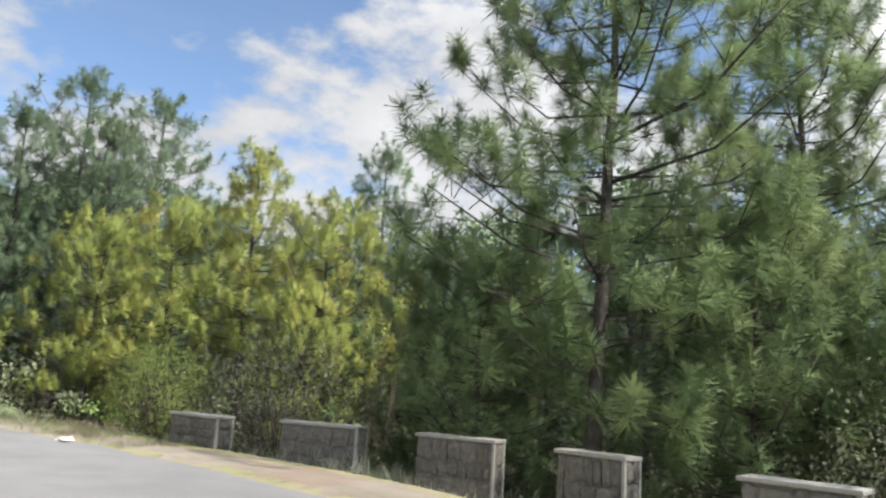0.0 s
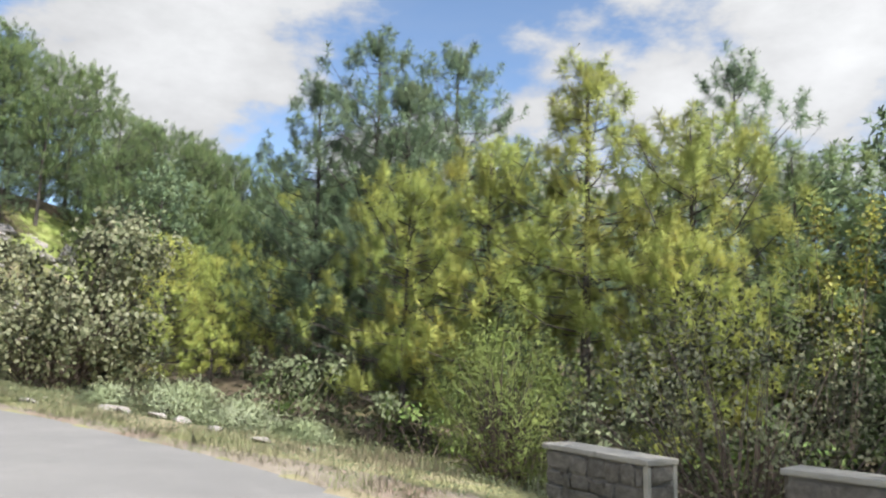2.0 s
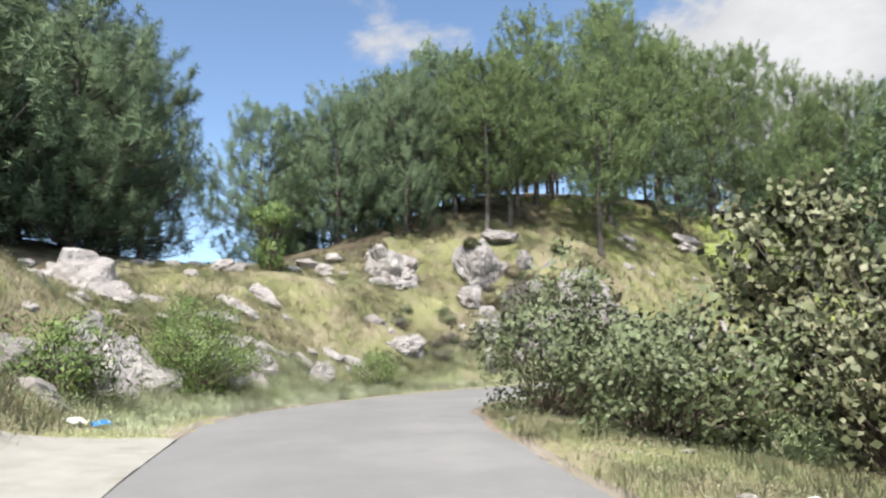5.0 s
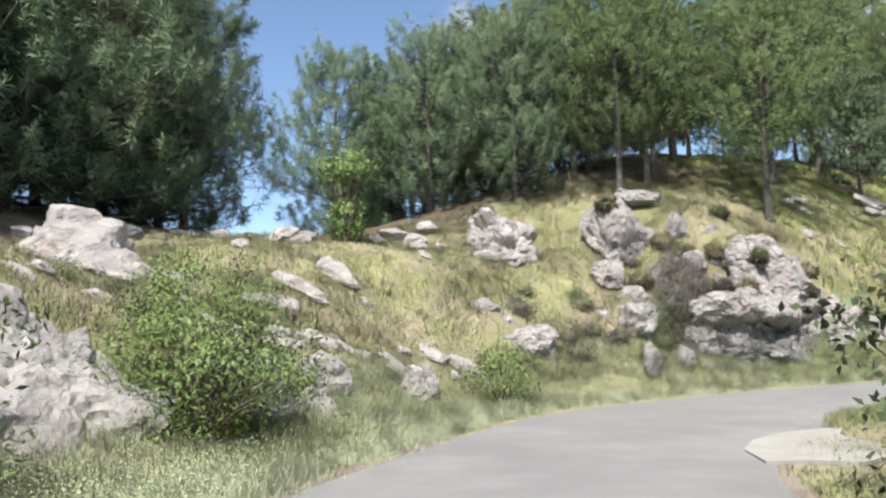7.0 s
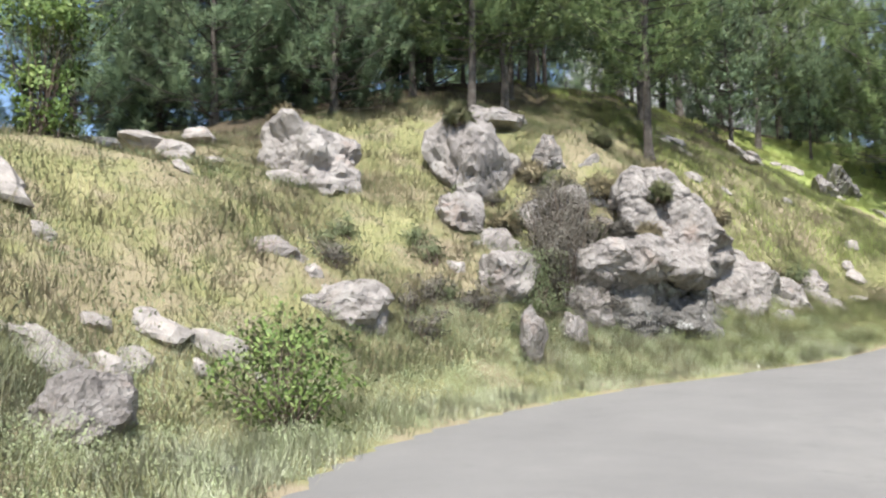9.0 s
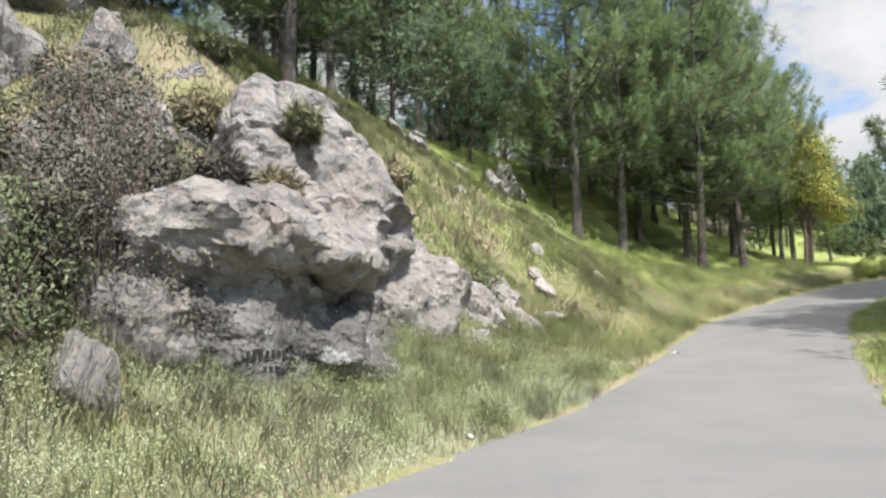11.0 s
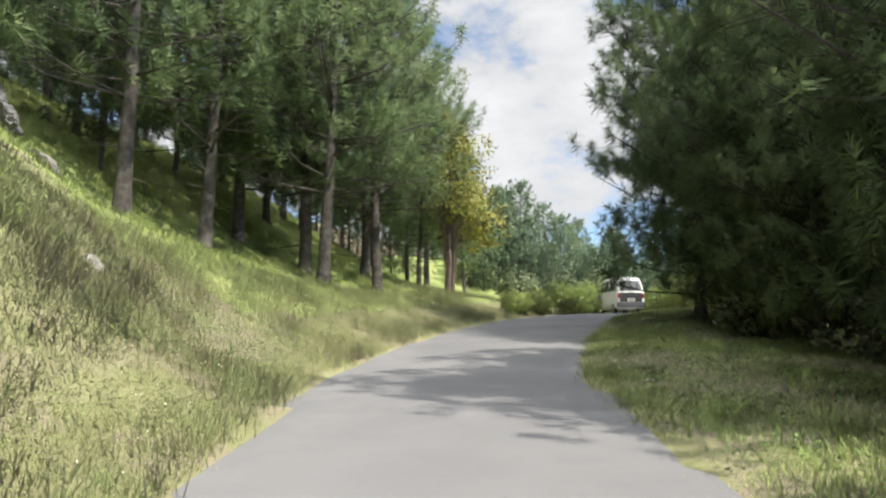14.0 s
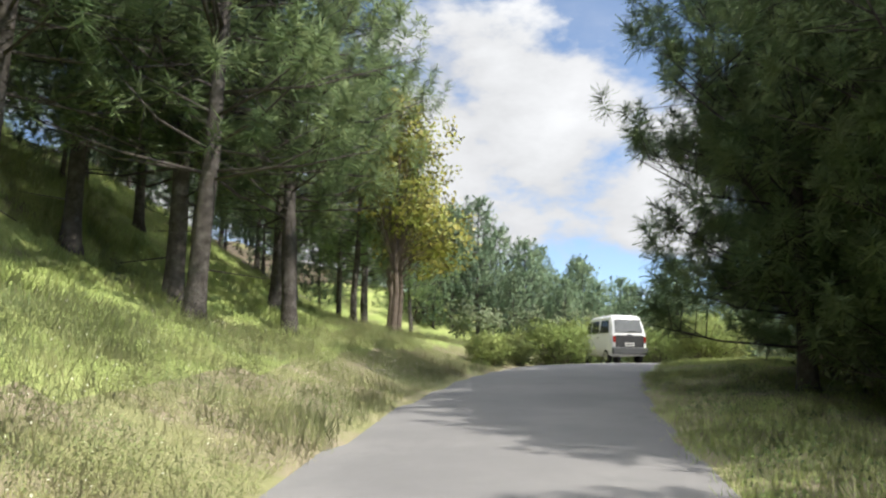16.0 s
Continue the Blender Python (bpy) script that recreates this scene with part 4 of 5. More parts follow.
leafy("broadleaf_tree", spot_at(-21.5, 23.6), 31, [(-2.3, -0.2, 3.7, 1.1, 1.1, 1.2), (-0.2, 0.2, 2.6, 1.2, 1.1, 1.2), (1.5, 0.5, 4.0, 1.4, 1.2, 1.4), (-1.7, -0.2, 1.8, 1.7, 1.3, 1.6), (1.2, 0.3, 1.9, 1.7, 1.4, 1.6)], 12000, 0.145, LEAF_PALE, "bushy broad-leaved tree with pale dusty round leaves at the road edge", "tree", slim=0.8)
leafy("shrub", spot_at(-28.2, 21.3), 32, [(0, 0, 1.3, 1.3, 1.2, 1.2), (0.8, 0.3, 2.1, 0.9, 0.9, 0.9), (1.7, 0.5, 1.0, 1.2, 1.1, 0.9)], 5440, 0.11, SCRUB, "dull green shrub on the inner edge of the bend", group="roadside shrubs")
leafy("shrub", spot_at(-25.0, 21.4), 33, [(0, 0, 1.0, 1.5, 1.2, 1.0), (1.4, 0.2, 1.0, 1.3, 1.1, 1.0)], 4760, 0.11, SCRUB, "low dark green shrub at the grassy road edge", group="roadside shrubs")
leafy("shrub", spot_at(-31.0, 25.0), 34, [(0, 0, 1.1, 1.3, 1.3, 1.1)], 2550, 0.12, SCRUB, "dull green shrub inside the bend", group="roadside shrubs")
leafy("shrub", spot_at(-3.3, 17.0), 35, [(0, 0, 1.4, 1.5, 1.2, 1.5), (1.5, 0.2, 1.0, 1.2, 1.0, 1.1), (-1.2, 0.2, 1.2, 1.0, 1.0, 1.1)], 11000, 0.062, LEAF_PALE, "grey-green leafy shrub behind the stone parapet", group="parapet shrubs")
leafy("shrub", spot_at(-6.6, 18.4), 36, [(0, 0, 1.1, 1.1, 0.9, 1.3)], 9000, 0.11, HILL_GRASS, "upright pale green feathery shrub beside the parapet", group="parapet shrubs", slim=0.10)
leafy("shrub", spot_at(6.3, 11.2), 37, [(0, 0, 1.4, 1.2, 1.1, 1.4)], 2550, 0.09, LEAF_PALE, "thin grey-green shrub at the end of the parapets", group="parapet shrubs")
leafy("shrub", spot_at(-35.8, 15.3), 38, [(0, 0, 1.0, 1.5, 1.4, 1.1), (-0.1, 0, 1.75, 1.15, 1.1, 0.9), (0.7, 0.4, 0.7, 1.4, 1.2, 0.75)], 13000, 0.085, LEAF_BRIGHT, "round dusty green shrub at the foot of the rocky slope", group="slope shrubs", slim=0.3)
leafy("shrub", spot_at(-32.0, 12.6), 39, [(0, 0, 0.9, 1.1, 1.0, 1.0), (-1.2, -0.8, 0.8, 1.0, 0.9, 0.9)], 5100, 0.12, LEAF_BRIGHT, "leafy green shrub below the pale outcrop", group="slope shrubs", slim=0.3)
leafy("shrub", spot_at(-42.6, 22.2), 40, [(0, 0, 0.75, 0.95, 0.9, 0.75), (-0.3, 0.2, 1.1, 0.6, 0.6, 0.5)], 3740, 0.08, LEAF_BRIGHT, "small green shrub on the grassy bank", group="slope shrubs", slim=0.4)
leafy("small_tree", spot_at(-50.6, 19.4), 41, [(0, 0, 0.8, 0.75, 0.75, 0.85), (-0.1, 0.1, 1.6, 0.65, 0.65, 0.6), (0.1, 0, 2.6, 1.05, 1.05, 0.6)], 5100, 0.12, LEAF_BRIGHT, "small green leafy tree on the skyline of the bank", "tree", slim=0.5)
rise = 3.0 - floor_z(-48.1, 31.2)
leafy("scrub_bush", spot_at(-48.1, 31.2), 42, [(-0.1, 0.1, rise + 0.9, 0.8, 1.0, 0.9), (-0.4, 0.4, rise + 2.2, 0.9, 1.1, 1.0), (0.1, -0.6, rise + 1.6, 0.8, 0.9, 0.9), (-0.9, 0.2, rise + 3.0, 0.8, 0.9, 0.7), (0.3, 0.5, rise + 0.2, 0.6, 0.7, 0.6)], 30000, 0.065, DRY_SCRUB, "dry grey-brown twiggy bush hanging over the rock face", group="scrub on the rocks", slim=0.4, shell=0.25)
rise = 3.0 - floor_z(-47.7, 29.9)
leafy("scrub_bush", spot_at(-47.7, 29.9), 43, [(0, 0, rise + 0.3, 0.7, 0.8, 0.6), (-0.2, 0.1, rise + 1.1, 0.7, 0.8, 0.6)], 4600, 0.07, SCRUB, "grey-green bush in the hollow beside the rock", group="scrub on the rocks", slim=0.4, shell=0.3)
leafy("scrub_bush", spot_at(-49.5, 41.6), 44, [(0, 0, 0.5, 0.45, 0.45, 0.4)], 1190, 0.08, SCRUB, "small green bush behind the sloping rock", group="scrub on the rocks", slim=0.4)
for k, (x, y, s) in enumerate([(-44.3, 70.5, 0.9), (-43.4, 72.6, 1.0)]):
    leafy("weed_clump", spot_at(x, y), 50 + k, [(0, 0, 0.5 * s, 0.6 * s, 0.7 * s, 0.5 * s)], 4000, 0.18, HILL_GRASS, "tall yellow-green weeds at the road edge", "weeds", "weeds along the verge", slim=0.1)
for k, (x, y, s) in enumerate([(-41.9, 74.5, 1.3), (-40.5, 79.5, 1.4), (-36.3, 76.0, 1.5), (-35.2, 78.0, 1.5), (-37.0, 80.0, 1.3)]):
    leafy("weed_clump", spot_at(x, y), 60 + k, [(0, 0, 0.6 * s, 0.9 * s, 0.8 * s, 0.65 * s)], 5000, 0.2, HILL_GRASS, "tall pale sunlit grassy weeds around the parked van", "weeds", "weeds by the van", slim=0.09)
for k, (x, y, s) in enumerate([(-14.6, 20.6, 1.1), (-13.2, 21.0, 1.0), (-17.0, 21.0, 0.6), (-11.3, 20.4, 0.6), (-23.6, 22.8, 0.8)]):
    leafy("weed_clump", spot_at(x, y), 70 + k, [(0, 0, 0.35 * s, 0.9 * s, 0.7 * s, 0.5 * s)], 5000, 0.16, WEED, "soft pale green grassy clump below the road edge", "weeds", "weeds below the road", slim=0.12)
for k, (x, y) in enumerate([(-47.3, 71.7), (-47.4, 74.3), (-48.2, 78.5)]):
    t = leafy("broadleaf_tree", spot_at(x, y), 80 + k, [(0.4, 0, 4.2, 1.5, 1.5, 1.2), (1.4, 0.3, 3.2, 1.1, 1.2, 0.9), (-0.7, 0.3, 5.6, 1.3, 1.3, 1.1), (0.7, -0.3, 6.2, 1.2, 1.2, 1.1), (0.1, 0.2, 7.6, 1.0, 1.0, 1.0)], 5200, 0.15, LEAF_YELLOW, "yellow-green broad-leaved tree on the bank by the upper road", "tree", "yellow trees by the upper road", stems=3, slim=0.6, shell=0.3, trunk=2.4)
leafy("broadleaf_tree", spot_at(-1.7, 24.5), 90, [(0, 0, 4.6, 0.7, 0.7, 1.3), (0.2, 0, 6.0, 0.9, 0.9, 1.2), (-0.5, 0, 3.2, 0.6, 0.6, 0.6)], 1100, 0.11, LEAF_YELLOW, "slender sapling with yellowing leaves below the parapets", "tree", stems=12)
for k, (x, y, s) in enumerate([(2.2, 17.6, 0.8), (5.2, 17.4, 0.8), (9.8, 16.0, 0.9), (3.4, 18.6, 1.3), (6.6, 18.2, 1.3), (0.4, 19.4, 1.3), (10.5, 19.5, 1.4), (12.5, 21.5, 1.4)]):
    leafy("shrub", spot_at(x, y), 180 + k, [(0, 0, 0.8 * s, 1.3 * s, 1.2 * s, 1.0 * s), (0.5, 0.3, 1.6 * s, 1.0 * s, 1.0 * s, 0.9 * s)], 1500, 0.13, SCRUB, "dark leafy undergrowth behind the parapets", group="undergrowth behind the parapets", slim=0.5)
for k, (x, y, s) in enumerate([(-38.4, 57.5, 0.7), (-37.4, 60.6, 0.9), (-36.6, 64.0, 1.0), (-37.6, 53.5, 0.7), (-35.4, 67.5, 1.0), (-36.8, 51.0, 0.8), (-34.4, 71.0, 1.0), (-36.0, 47.0, 0.9)]):
    leafy("shrub", spot_at(x, y), 140 + k, [(0, 0, 0.9 * s, 1.1 * s, 1.3 * s, 1.0 * s), (0.6, 0.5, 1.6 * s, 0.9 * s, 1.0 * s, 0.9 * s)], 1700, 0.13, SCRUB, "dark shady shrub below the pines by the upper road", group="shrubs by the upper road", slim=0.5)
for k in range(14):
    x, y = -48 + k * 1.7, 90 + 5 * math.sin(k * 2.4)
    leafy("shrub", spot_at(x, y), 160 + k, [(0, 0, 1.3, 1.6, 1.4, 1.5)], 900, 0.22, SCRUB, "dark shrub beyond the crest of the road", group="shrubs beyond the crest", slim=0.5)
rnd = random.Random(5)
for k in range(26):
    x, y = rnd.uniform(-34, 10), 0
    y = 20 + rnd.uniform(0, 16) + max(0, -x - 8) * 0.35
    leafy("shrub", spot_at(x, y), 100 + k, [(0, 0, 0.9, 1.3, 1.2, 1.0), (rnd.uniform(-1, 1), 0.4, 1.3, 0.9, 0.9, 0.9)], 700, 0.17, rnd.choice((SCRUB, LEAF_BRIGHT, SCRUB)), "shady undergrowth shrub in the wood below the road", group="undergrowth", slim=0.5)


# ---------- rocks ----------
def facets(q, o, tilt):
    """Height of a broken face at q: each cell of the rock is a plane of its own, tilted and set back by chance; and how near a joint it lies."""
    near, cells = noise.voronoi(q)
    c = cells[0]
    k = c * 3.7 + o
    lean = Vector((noise.noise(k), noise.noise(k + Vector((9, 4, 2))), noise.noise(k - Vector((5, 8, 3)))))
    return (q - c).dot(lean) * tilt + noise.noise(c * 5.3 + o), near[1] - near[0]


def rock_bm(seed, detail, flats, rough=0.10):
    """A broken, jointed limestone mass of about unit radius: flat faces, stepped blocks, clefts and pits."""
    r = random.Random(seed)
    bm = bmesh.new()
    bmesh.ops.create_icosphere(bm, subdivisions=detail, radius=1.0)
    planes = []
    for _ in range(flats):
        n = Vector((r.gauss(0, 1), r.gauss(0, 1), r.gauss(0, 0.9))).normalized()
        planes.append((n, r.uniform(0.55, 0.95)))
    o = Vector((r.uniform(-50, 50), r.uniform(-50, 50), r.uniform(-50, 50)))
    grain = Matrix.Rotation(r.uniform(0.3, 0.9), 3, Vector((r.uniform(-1, 1), r.uniform(-1, 1), 0.3)).normalized())
    for v in bm.verts:
        d = v.co.normalized()
        rad = 1.15
        for n, far_ in planes:
            c = n.dot(d)
            if c > 0.05:
                rad = min(rad, far_ / c)
        p = grain @ (d * rad)
        warp = Vector((noise.noise(p * 1.7 + o), noise.noise(p * 1.7 - o), noise.noise(p * 1.5 + o * 2)))
        q = Vector((p.x, p.y, p.z * 1.6)) + warp * 0.5
        block, joint = facets(q * 1.25 + o, o, 1.5)
        chip, crack = facets(q * 3.1 - o, -o, 1.5)
        cleft = max(0.0, 1 - joint / 0.09) * 0.09 + max(0.0, 1 - crack / 0.08) * 0.02
        pits = abs(noise.noise(p * 4.5 + o)) * 0.04 + 0.03 * noise.ridged_multi_fractal(q * 1.3 + o, 1.0, 2.2, 5, 1.0, 2.0)
        v.co = d * rad * (1 + rough * noise.fractal(d * 1.5 + o, 0.8, 2.0, 5) + block * 0.14 + chip * 0.035 - cleft + pits + 0.02 * noise.fractal(p * 8 + o, 0.7, 2.1, 4))
    return bm


def chisel(me):
    """Rounded weathering within faces, hard arrises between them."""
    me.polygons.foreach_set("use_smooth", [True] * len(me.polygons))
    me.set_sharp_from_angle(angle=radians(15))


def boulder(x, y, z, size, seed, label, turn=0.0, tilt=(0.0, 0.0), detail=4, material_=ROCK, flats=13, group="boulders", name="boulder", rough=0.12):
    ob = part(name, rock_bm(seed, detail, flats, rough), material_, None)
    chisel(ob.data)
    ob.matrix_basis = Matrix.LocRotScale((x, y, z), Euler((radians(tilt[0]), radians(tilt[1]), radians(turn))), size)
    return tagged(ob, label, "rock", group)


pale = "pale weathered limestone boulder in the grassy bank"
boulder(-53.4, 26.2, 6.8, (1.7, 2.0, 1.75), 1, "large pale limestone boulder with dark clefts on the bank", 20, detail=5)
boulder(-52.6, 31.4, 6.8, (1.4, 1.75, 2.2), 2, "pointed pale limestone crag at the top of the bank", 40, (10, -12), detail=5)
boulder(-51.8, 33.4, 7.9, (.55, .6, .6), 3, pale, 10)
boulder(-51.6, 34.6, 7.6, (.5, .5, .55), 4, pale, 60)
boulder(-51.9, 33.9, 6.6, (.6, .7, .8), 5, pale, 30)
boulder(-51.8, 36.4, 7.1, (.5, .7, .4), 6, pale, 80)
boulder(-52.8, 35.4, 8.3, (.65, .6, .7), 43, pale, 25)
boulder(-50.0, 42.9, 3.5, (.8, 1.3, .8), 13, "dark split limestone ledge at the end of the outcrop", 30, (0, 20))
boulder(-49.3, 44.0, 3.0, (.5, .7, .45), 14, pale, 0)
boulder(-49.8, 30.2, 4.2, (.9, 1.0, .9), 15, "crumbling pinkish limestone below the crag", 0)
boulder(-48.2, 29.2, 3.7, (.8, .8, .9), 16, "crumbling pinkish limestone below the crag", 33)
boulder(-51.0, 29.6, 5.5, (.8, 1.0, .8), 17, "crumbling pinkish limestone below the crag", 63)
boulder(-45.9, 28.4, 2.5, (.32, .36, .66), 19, "small upright pale stone in the verge grass", 0, group="verge stones", name="stone", detail=3)
boulder(-47.0, 30.4, 2.5, (.36, .34, .7), 20, "small upright pale stone in the verge grass", 40, group="verge stones", name="stone", detail=3)
boulder(-47.6, 24.9, 2.95, (1.0, 1.2, .85), 21, pale, 40)
boulder(-48.9, 23.4, 4.25, (1.0, 1.5, .75), 22, pale, 10)
boulder(-45.2, 11.6, 4.9, (1.9, 2.4, 1.7), 23, "broad pale limestone outcrop high on the bank", 20, (0, 25), detail=5)
boulder(-43.2, 12.4, 4.2, (1.3, 1.6, 1.1), 24, "broad pale limestone outcrop high on the bank", 70, (0, 20))
boulder(-35.3, 13.1, 2.0, (1.5, 1.6, 1.7), 25, "rough grey-pink rock at the foot of the bank", 15, detail=5)
boulder(-36.9, 15.9, 2.0, (.7, .8, .9), 46, pale, 30)
boulder(-33.2, 11.6, 2.1, (1.1, 1.2, 1.3), 26, "shaded grey rock at the foot of the bank", 50)
boulder(-39.9, 16.9, 2.1, (.9, 1.1, .9), 27, pale, 0)
boulder(-38.9, 15.2, 2.3, (.7, 1.2, .6), 44, pale, 30)
boulder(-38.0, 17.0, 1.6, (.55, .75, .5), 28, "low pale stone at the foot of the bank", 20)
boulder(-41.5, 19.8, 1.9, (.45, .6, .55), 29, pale, 50)
boulder(-47.0, 8.0, 6.2, (1.4, 1.2, .8), 30, pale, 0)
boulder(-55.0, 33.4, floor_z(-55.0, 33.4) - 0.1, (1.0, 1.3, .8), 31, "grey rock in the shade of the hillside pines", 0)
boulder(-58.8, 50.4, floor_z(-58.8, 50.4), (.9, 2.6, .5), 32, "long pale slab of rock on the grassy slope", 35, (0, 35))
boulder(-56.3, 48.4, floor_z(-56.3, 48.4) - 0.1, (.7, 1.9, .4), 33, "long pale slab of rock on the grassy slope", 35, (0, 35))
boulder(-53.8, 45.6, 6.7, (.5, 1.3, .6), 34, "broken rock ledge on the grassy slope", 30, (18, 10))
# shaded bank: the dark rock material stands in for the pine shade
boulder(-56.4, 54.4, floor_z(-56.4, 54.4) - 0.5, (1.0, 2.6, 1.3), 35, "steep rock step, coloured dark for the pine shade", 40, (0, 15), material_=DARK_ROCK, detail=5)
boulder(-55.2, 51.4, floor_z(-55.2, 51.4) - 0.1, (.7, 1.8, .6), 45, "long pale slab of rock on the grassy slope", 40, (0, 35))
boulder(-54.3, 86.5, 9.0, (1.2, 1.3, .9), 36, "pale rock between the hillside trunks", 10)
boulder(-51.5, 73.0, 7.0, (.9, .9, .7), 37, "pale rock between the hillside trunks", 10)


def outcrop(name, label, masses, seed, voxel=0.075, material_=ROCK):
    """One weathered crag: blocky masses (place, size, turn, tilt) grown together, then jointed and roughened."""
    bm = bmesh.new()
    for k, (x, y, z, size, turn, tilt) in enumerate(masses):
        block = rock_bm(seed + k, 4, 9, 0.08)
        bmesh.ops.transform(block, matrix=Matrix.LocRotScale((x, y, z), Euler((radians(tilt[0]), radians(tilt[1]), radians(turn))), size), verts=block.verts)
        me = bpy.data.meshes.new("block")
        block.to_mesh(me)
        block.free()
        bm.from_mesh(me)
        bpy.data.meshes.remove(me)
    ob = part(name, bm, material_, None)
    grown = ob.modifiers.new("grown", "REMESH")
    grown.mode, grown.voxel_size = "VOXEL", voxel
    me = bpy.data.meshes.new_from_object(ob.evaluated_get(bpy.context.evaluated_depsgraph_get()))
    ob.modifiers.clear()
    ob.data = me
    o = Vector((seed * 3.1, seed * 1.7, 5.0))
    grain = Matrix.Rotation(0.55, 3, Vector((0.8, -0.5, 0.2)).normalized())
    moved = []
    for v in me.vertices:
        p = grain @ v.co
        q = Vector((p.x, p.y, p.z * 1.5)) + Vector((noise.noise(p * 0.9 + o), noise.noise(p * 0.9 - o), noise.noise(p * 0.8 + o * 2))) * 0.6
        step, joint = facets(q * 0.5 + o, o, 1.6)
        chip, crack = facets(q * 1.9 - o, -o, 1.4)
        bit, chink = facets(q * 4.6 + o * 2, o, 1.4)
        step = step * 0.25 + chip * 0.045 + bit * 0.014
        cleft = max(0.0, 1 - joint / 0.06) * 0.15 * max(0.0, noise.noise(p * 0.7 - o) + 0.2) + max(0.0, 1 - crack / 0.07) * 0.04 * max(0.0, noise.noise(p * 1.1 + o) + 0.25)
        worn = noise.fractal(p * 0.9 + o, 0.85, 2.1, 4) * 0.10 + abs(noise.noise(p * 3.2 + o)) * 0.03 + noise.fractal(p * 6 + o, 0.7, 2.1, 3) * 0.025
        moved.append(v.co + v.normal * (step - cleft + worn))
    for v, p in zip(me.vertices, moved):
        v.co = p
    chisel(me)
    me.update()
    return tagged(ob, label, "rock")


outcrop("rock_outcrop", "big pale limestone outcrop overhanging the grassy verge",
        [(-49.3, 35.9, 5.45, (1.9, 2.0, 1.5), 10, (-12, 24)), (-48.7, 33.6, 4.3, (1.5, 2.3, 1.0), 15, (5, 14)), (-51.2, 35.6, 4.4, (2.1, 3.0, 2.6), 0, (0, 0)), (-48.9, 32.0, 3.2, (1.1, 1.1, 1.6), 20, (0, 0)),
         (-49.3, 37.1, 4.1, (1.4, 1.1, 1.1), 40, (0, 20)), (-49.8, 38.1, 2.6, (1.7, 1.7, 1.85), 12, (-16, 16)), (-49.4, 36.8, 2.4, (1.4, 1.2, 1.7), 70, (0, 0)), (-49.5, 40.4, 2.7, (1.2, 1.8, 1.25), 14, (-16, 14)), (-49.4, 42.3, 3.0, (0.95, 1.4, 0.8), 10, (-14, 10)), (-51.6, 32.6, 4.7, (1.3, 1.6, 1.9), 10, (0, 0))], 60)

# dark base colour holds the overhang's shade along with the stains
face_rock = outcrop("stained_rock", "stained limestone face darkened for the overhang's shade, with faded painted marks",
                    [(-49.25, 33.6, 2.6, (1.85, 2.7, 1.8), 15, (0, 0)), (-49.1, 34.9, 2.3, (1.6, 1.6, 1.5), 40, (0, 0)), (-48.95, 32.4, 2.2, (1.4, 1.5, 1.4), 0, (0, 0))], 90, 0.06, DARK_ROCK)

rnd = random.Random(9)
small_rocks = []
for k in range(5):
    me = bpy.data.meshes.new("stone")
    bm = rock_bm(200 + k, 3, 10, 0.12)
    bm.to_mesh(me)
    bm.free()
    me.materials.append(ROCK_SMALL)
    chisel(me)
    small_rocks.append(me)


def stone(x, y, size, label, group, sink=0.3, flat=0.7):
    ob = new("stone", rnd.choice(small_rocks))
    s = size / 2
    slope = Vector((floor_z(x - .4, y) - floor_z(x + .4, y), floor_z(x, y - .4) - floor_z(x, y + .4), 0.8)).normalized()
    lie = slope.to_track_quat("Z", "Y") @ Euler((rnd.uniform(-.25, .25), rnd.uniform(-.25, .25), rnd.uniform(0, 6.3))).to_quaternion()
    ob.matrix_basis = Matrix.LocRotScale(Vector((x, y, floor_z(x, y))) + slope * s * flat * (1 - 2 * sink), lie, (s * rnd.uniform(.8, 1.3), s * rnd.uniform(.9, 1.7), s * flat))
    return tagged(ob, label, "rock", group)


ledge_label = "small pale ledge of limestone showing through the slope grass"
for k in range(42):
    t = rnd.uniform(7.6, 12.2)
    x, y = beside(t, -rnd.uniform(3.0, 13.0))
    stone(x, y, rnd.choice((.4, .5, .6, .8, 1.2)), ledge_label, "stones on the bank", 0.56, 0.6)
for k in range(9):
    t, off = rnd.uniform(7.8, 10.6), rnd.uniform(3.5, 10.0)
    for j in range(rnd.choice((3, 4, 5))):
        x, y = beside(t + 0.16 * j, -(off - 0.30 * j + rnd.uniform(-.15, .15)))
        stone(x, y, rnd.uniform(.35, .8), ledge_label, "stones on the bank", 0.5, 0.5)
for k in range(12):
    x, y = -rnd.uniform(52.5, 60), rnd.uniform(40, 54)
    stone(x, y, rnd.choice((.4, .6, .9)), ledge_label, "stones on the bank", 0.5, 0.5)
for x, y, s in [(-48.7, 43.6, .42), (-49.5, 44.7, .6), (-49.9, 45.0, .5), (-50.5, 46.2, .5), (-49.6, 48.7, .35)]:
    stone(x, y, s, "weathered limestone half sunk in the verge grass", "stones on the bank", 0.40, 0.7)
for x, y in [(-52.5, 17.6), (-53.4, 18.8), (-52.2, 20.6), (-54.0, 21.8), (-54.8, 23.4), (-52.0, 22.3), (-51.6, 15.2), (-52.5, 13.9), (-50.6, 12.2), (-53.6, 16.2), (-49.0, 9.5), (-51.0, 17.3)]:
    stone(x, y, rnd.uniform(.5, 1.1), "pale stone on the skyline of the bank", "stones on the ridge", 0.4, 0.7)
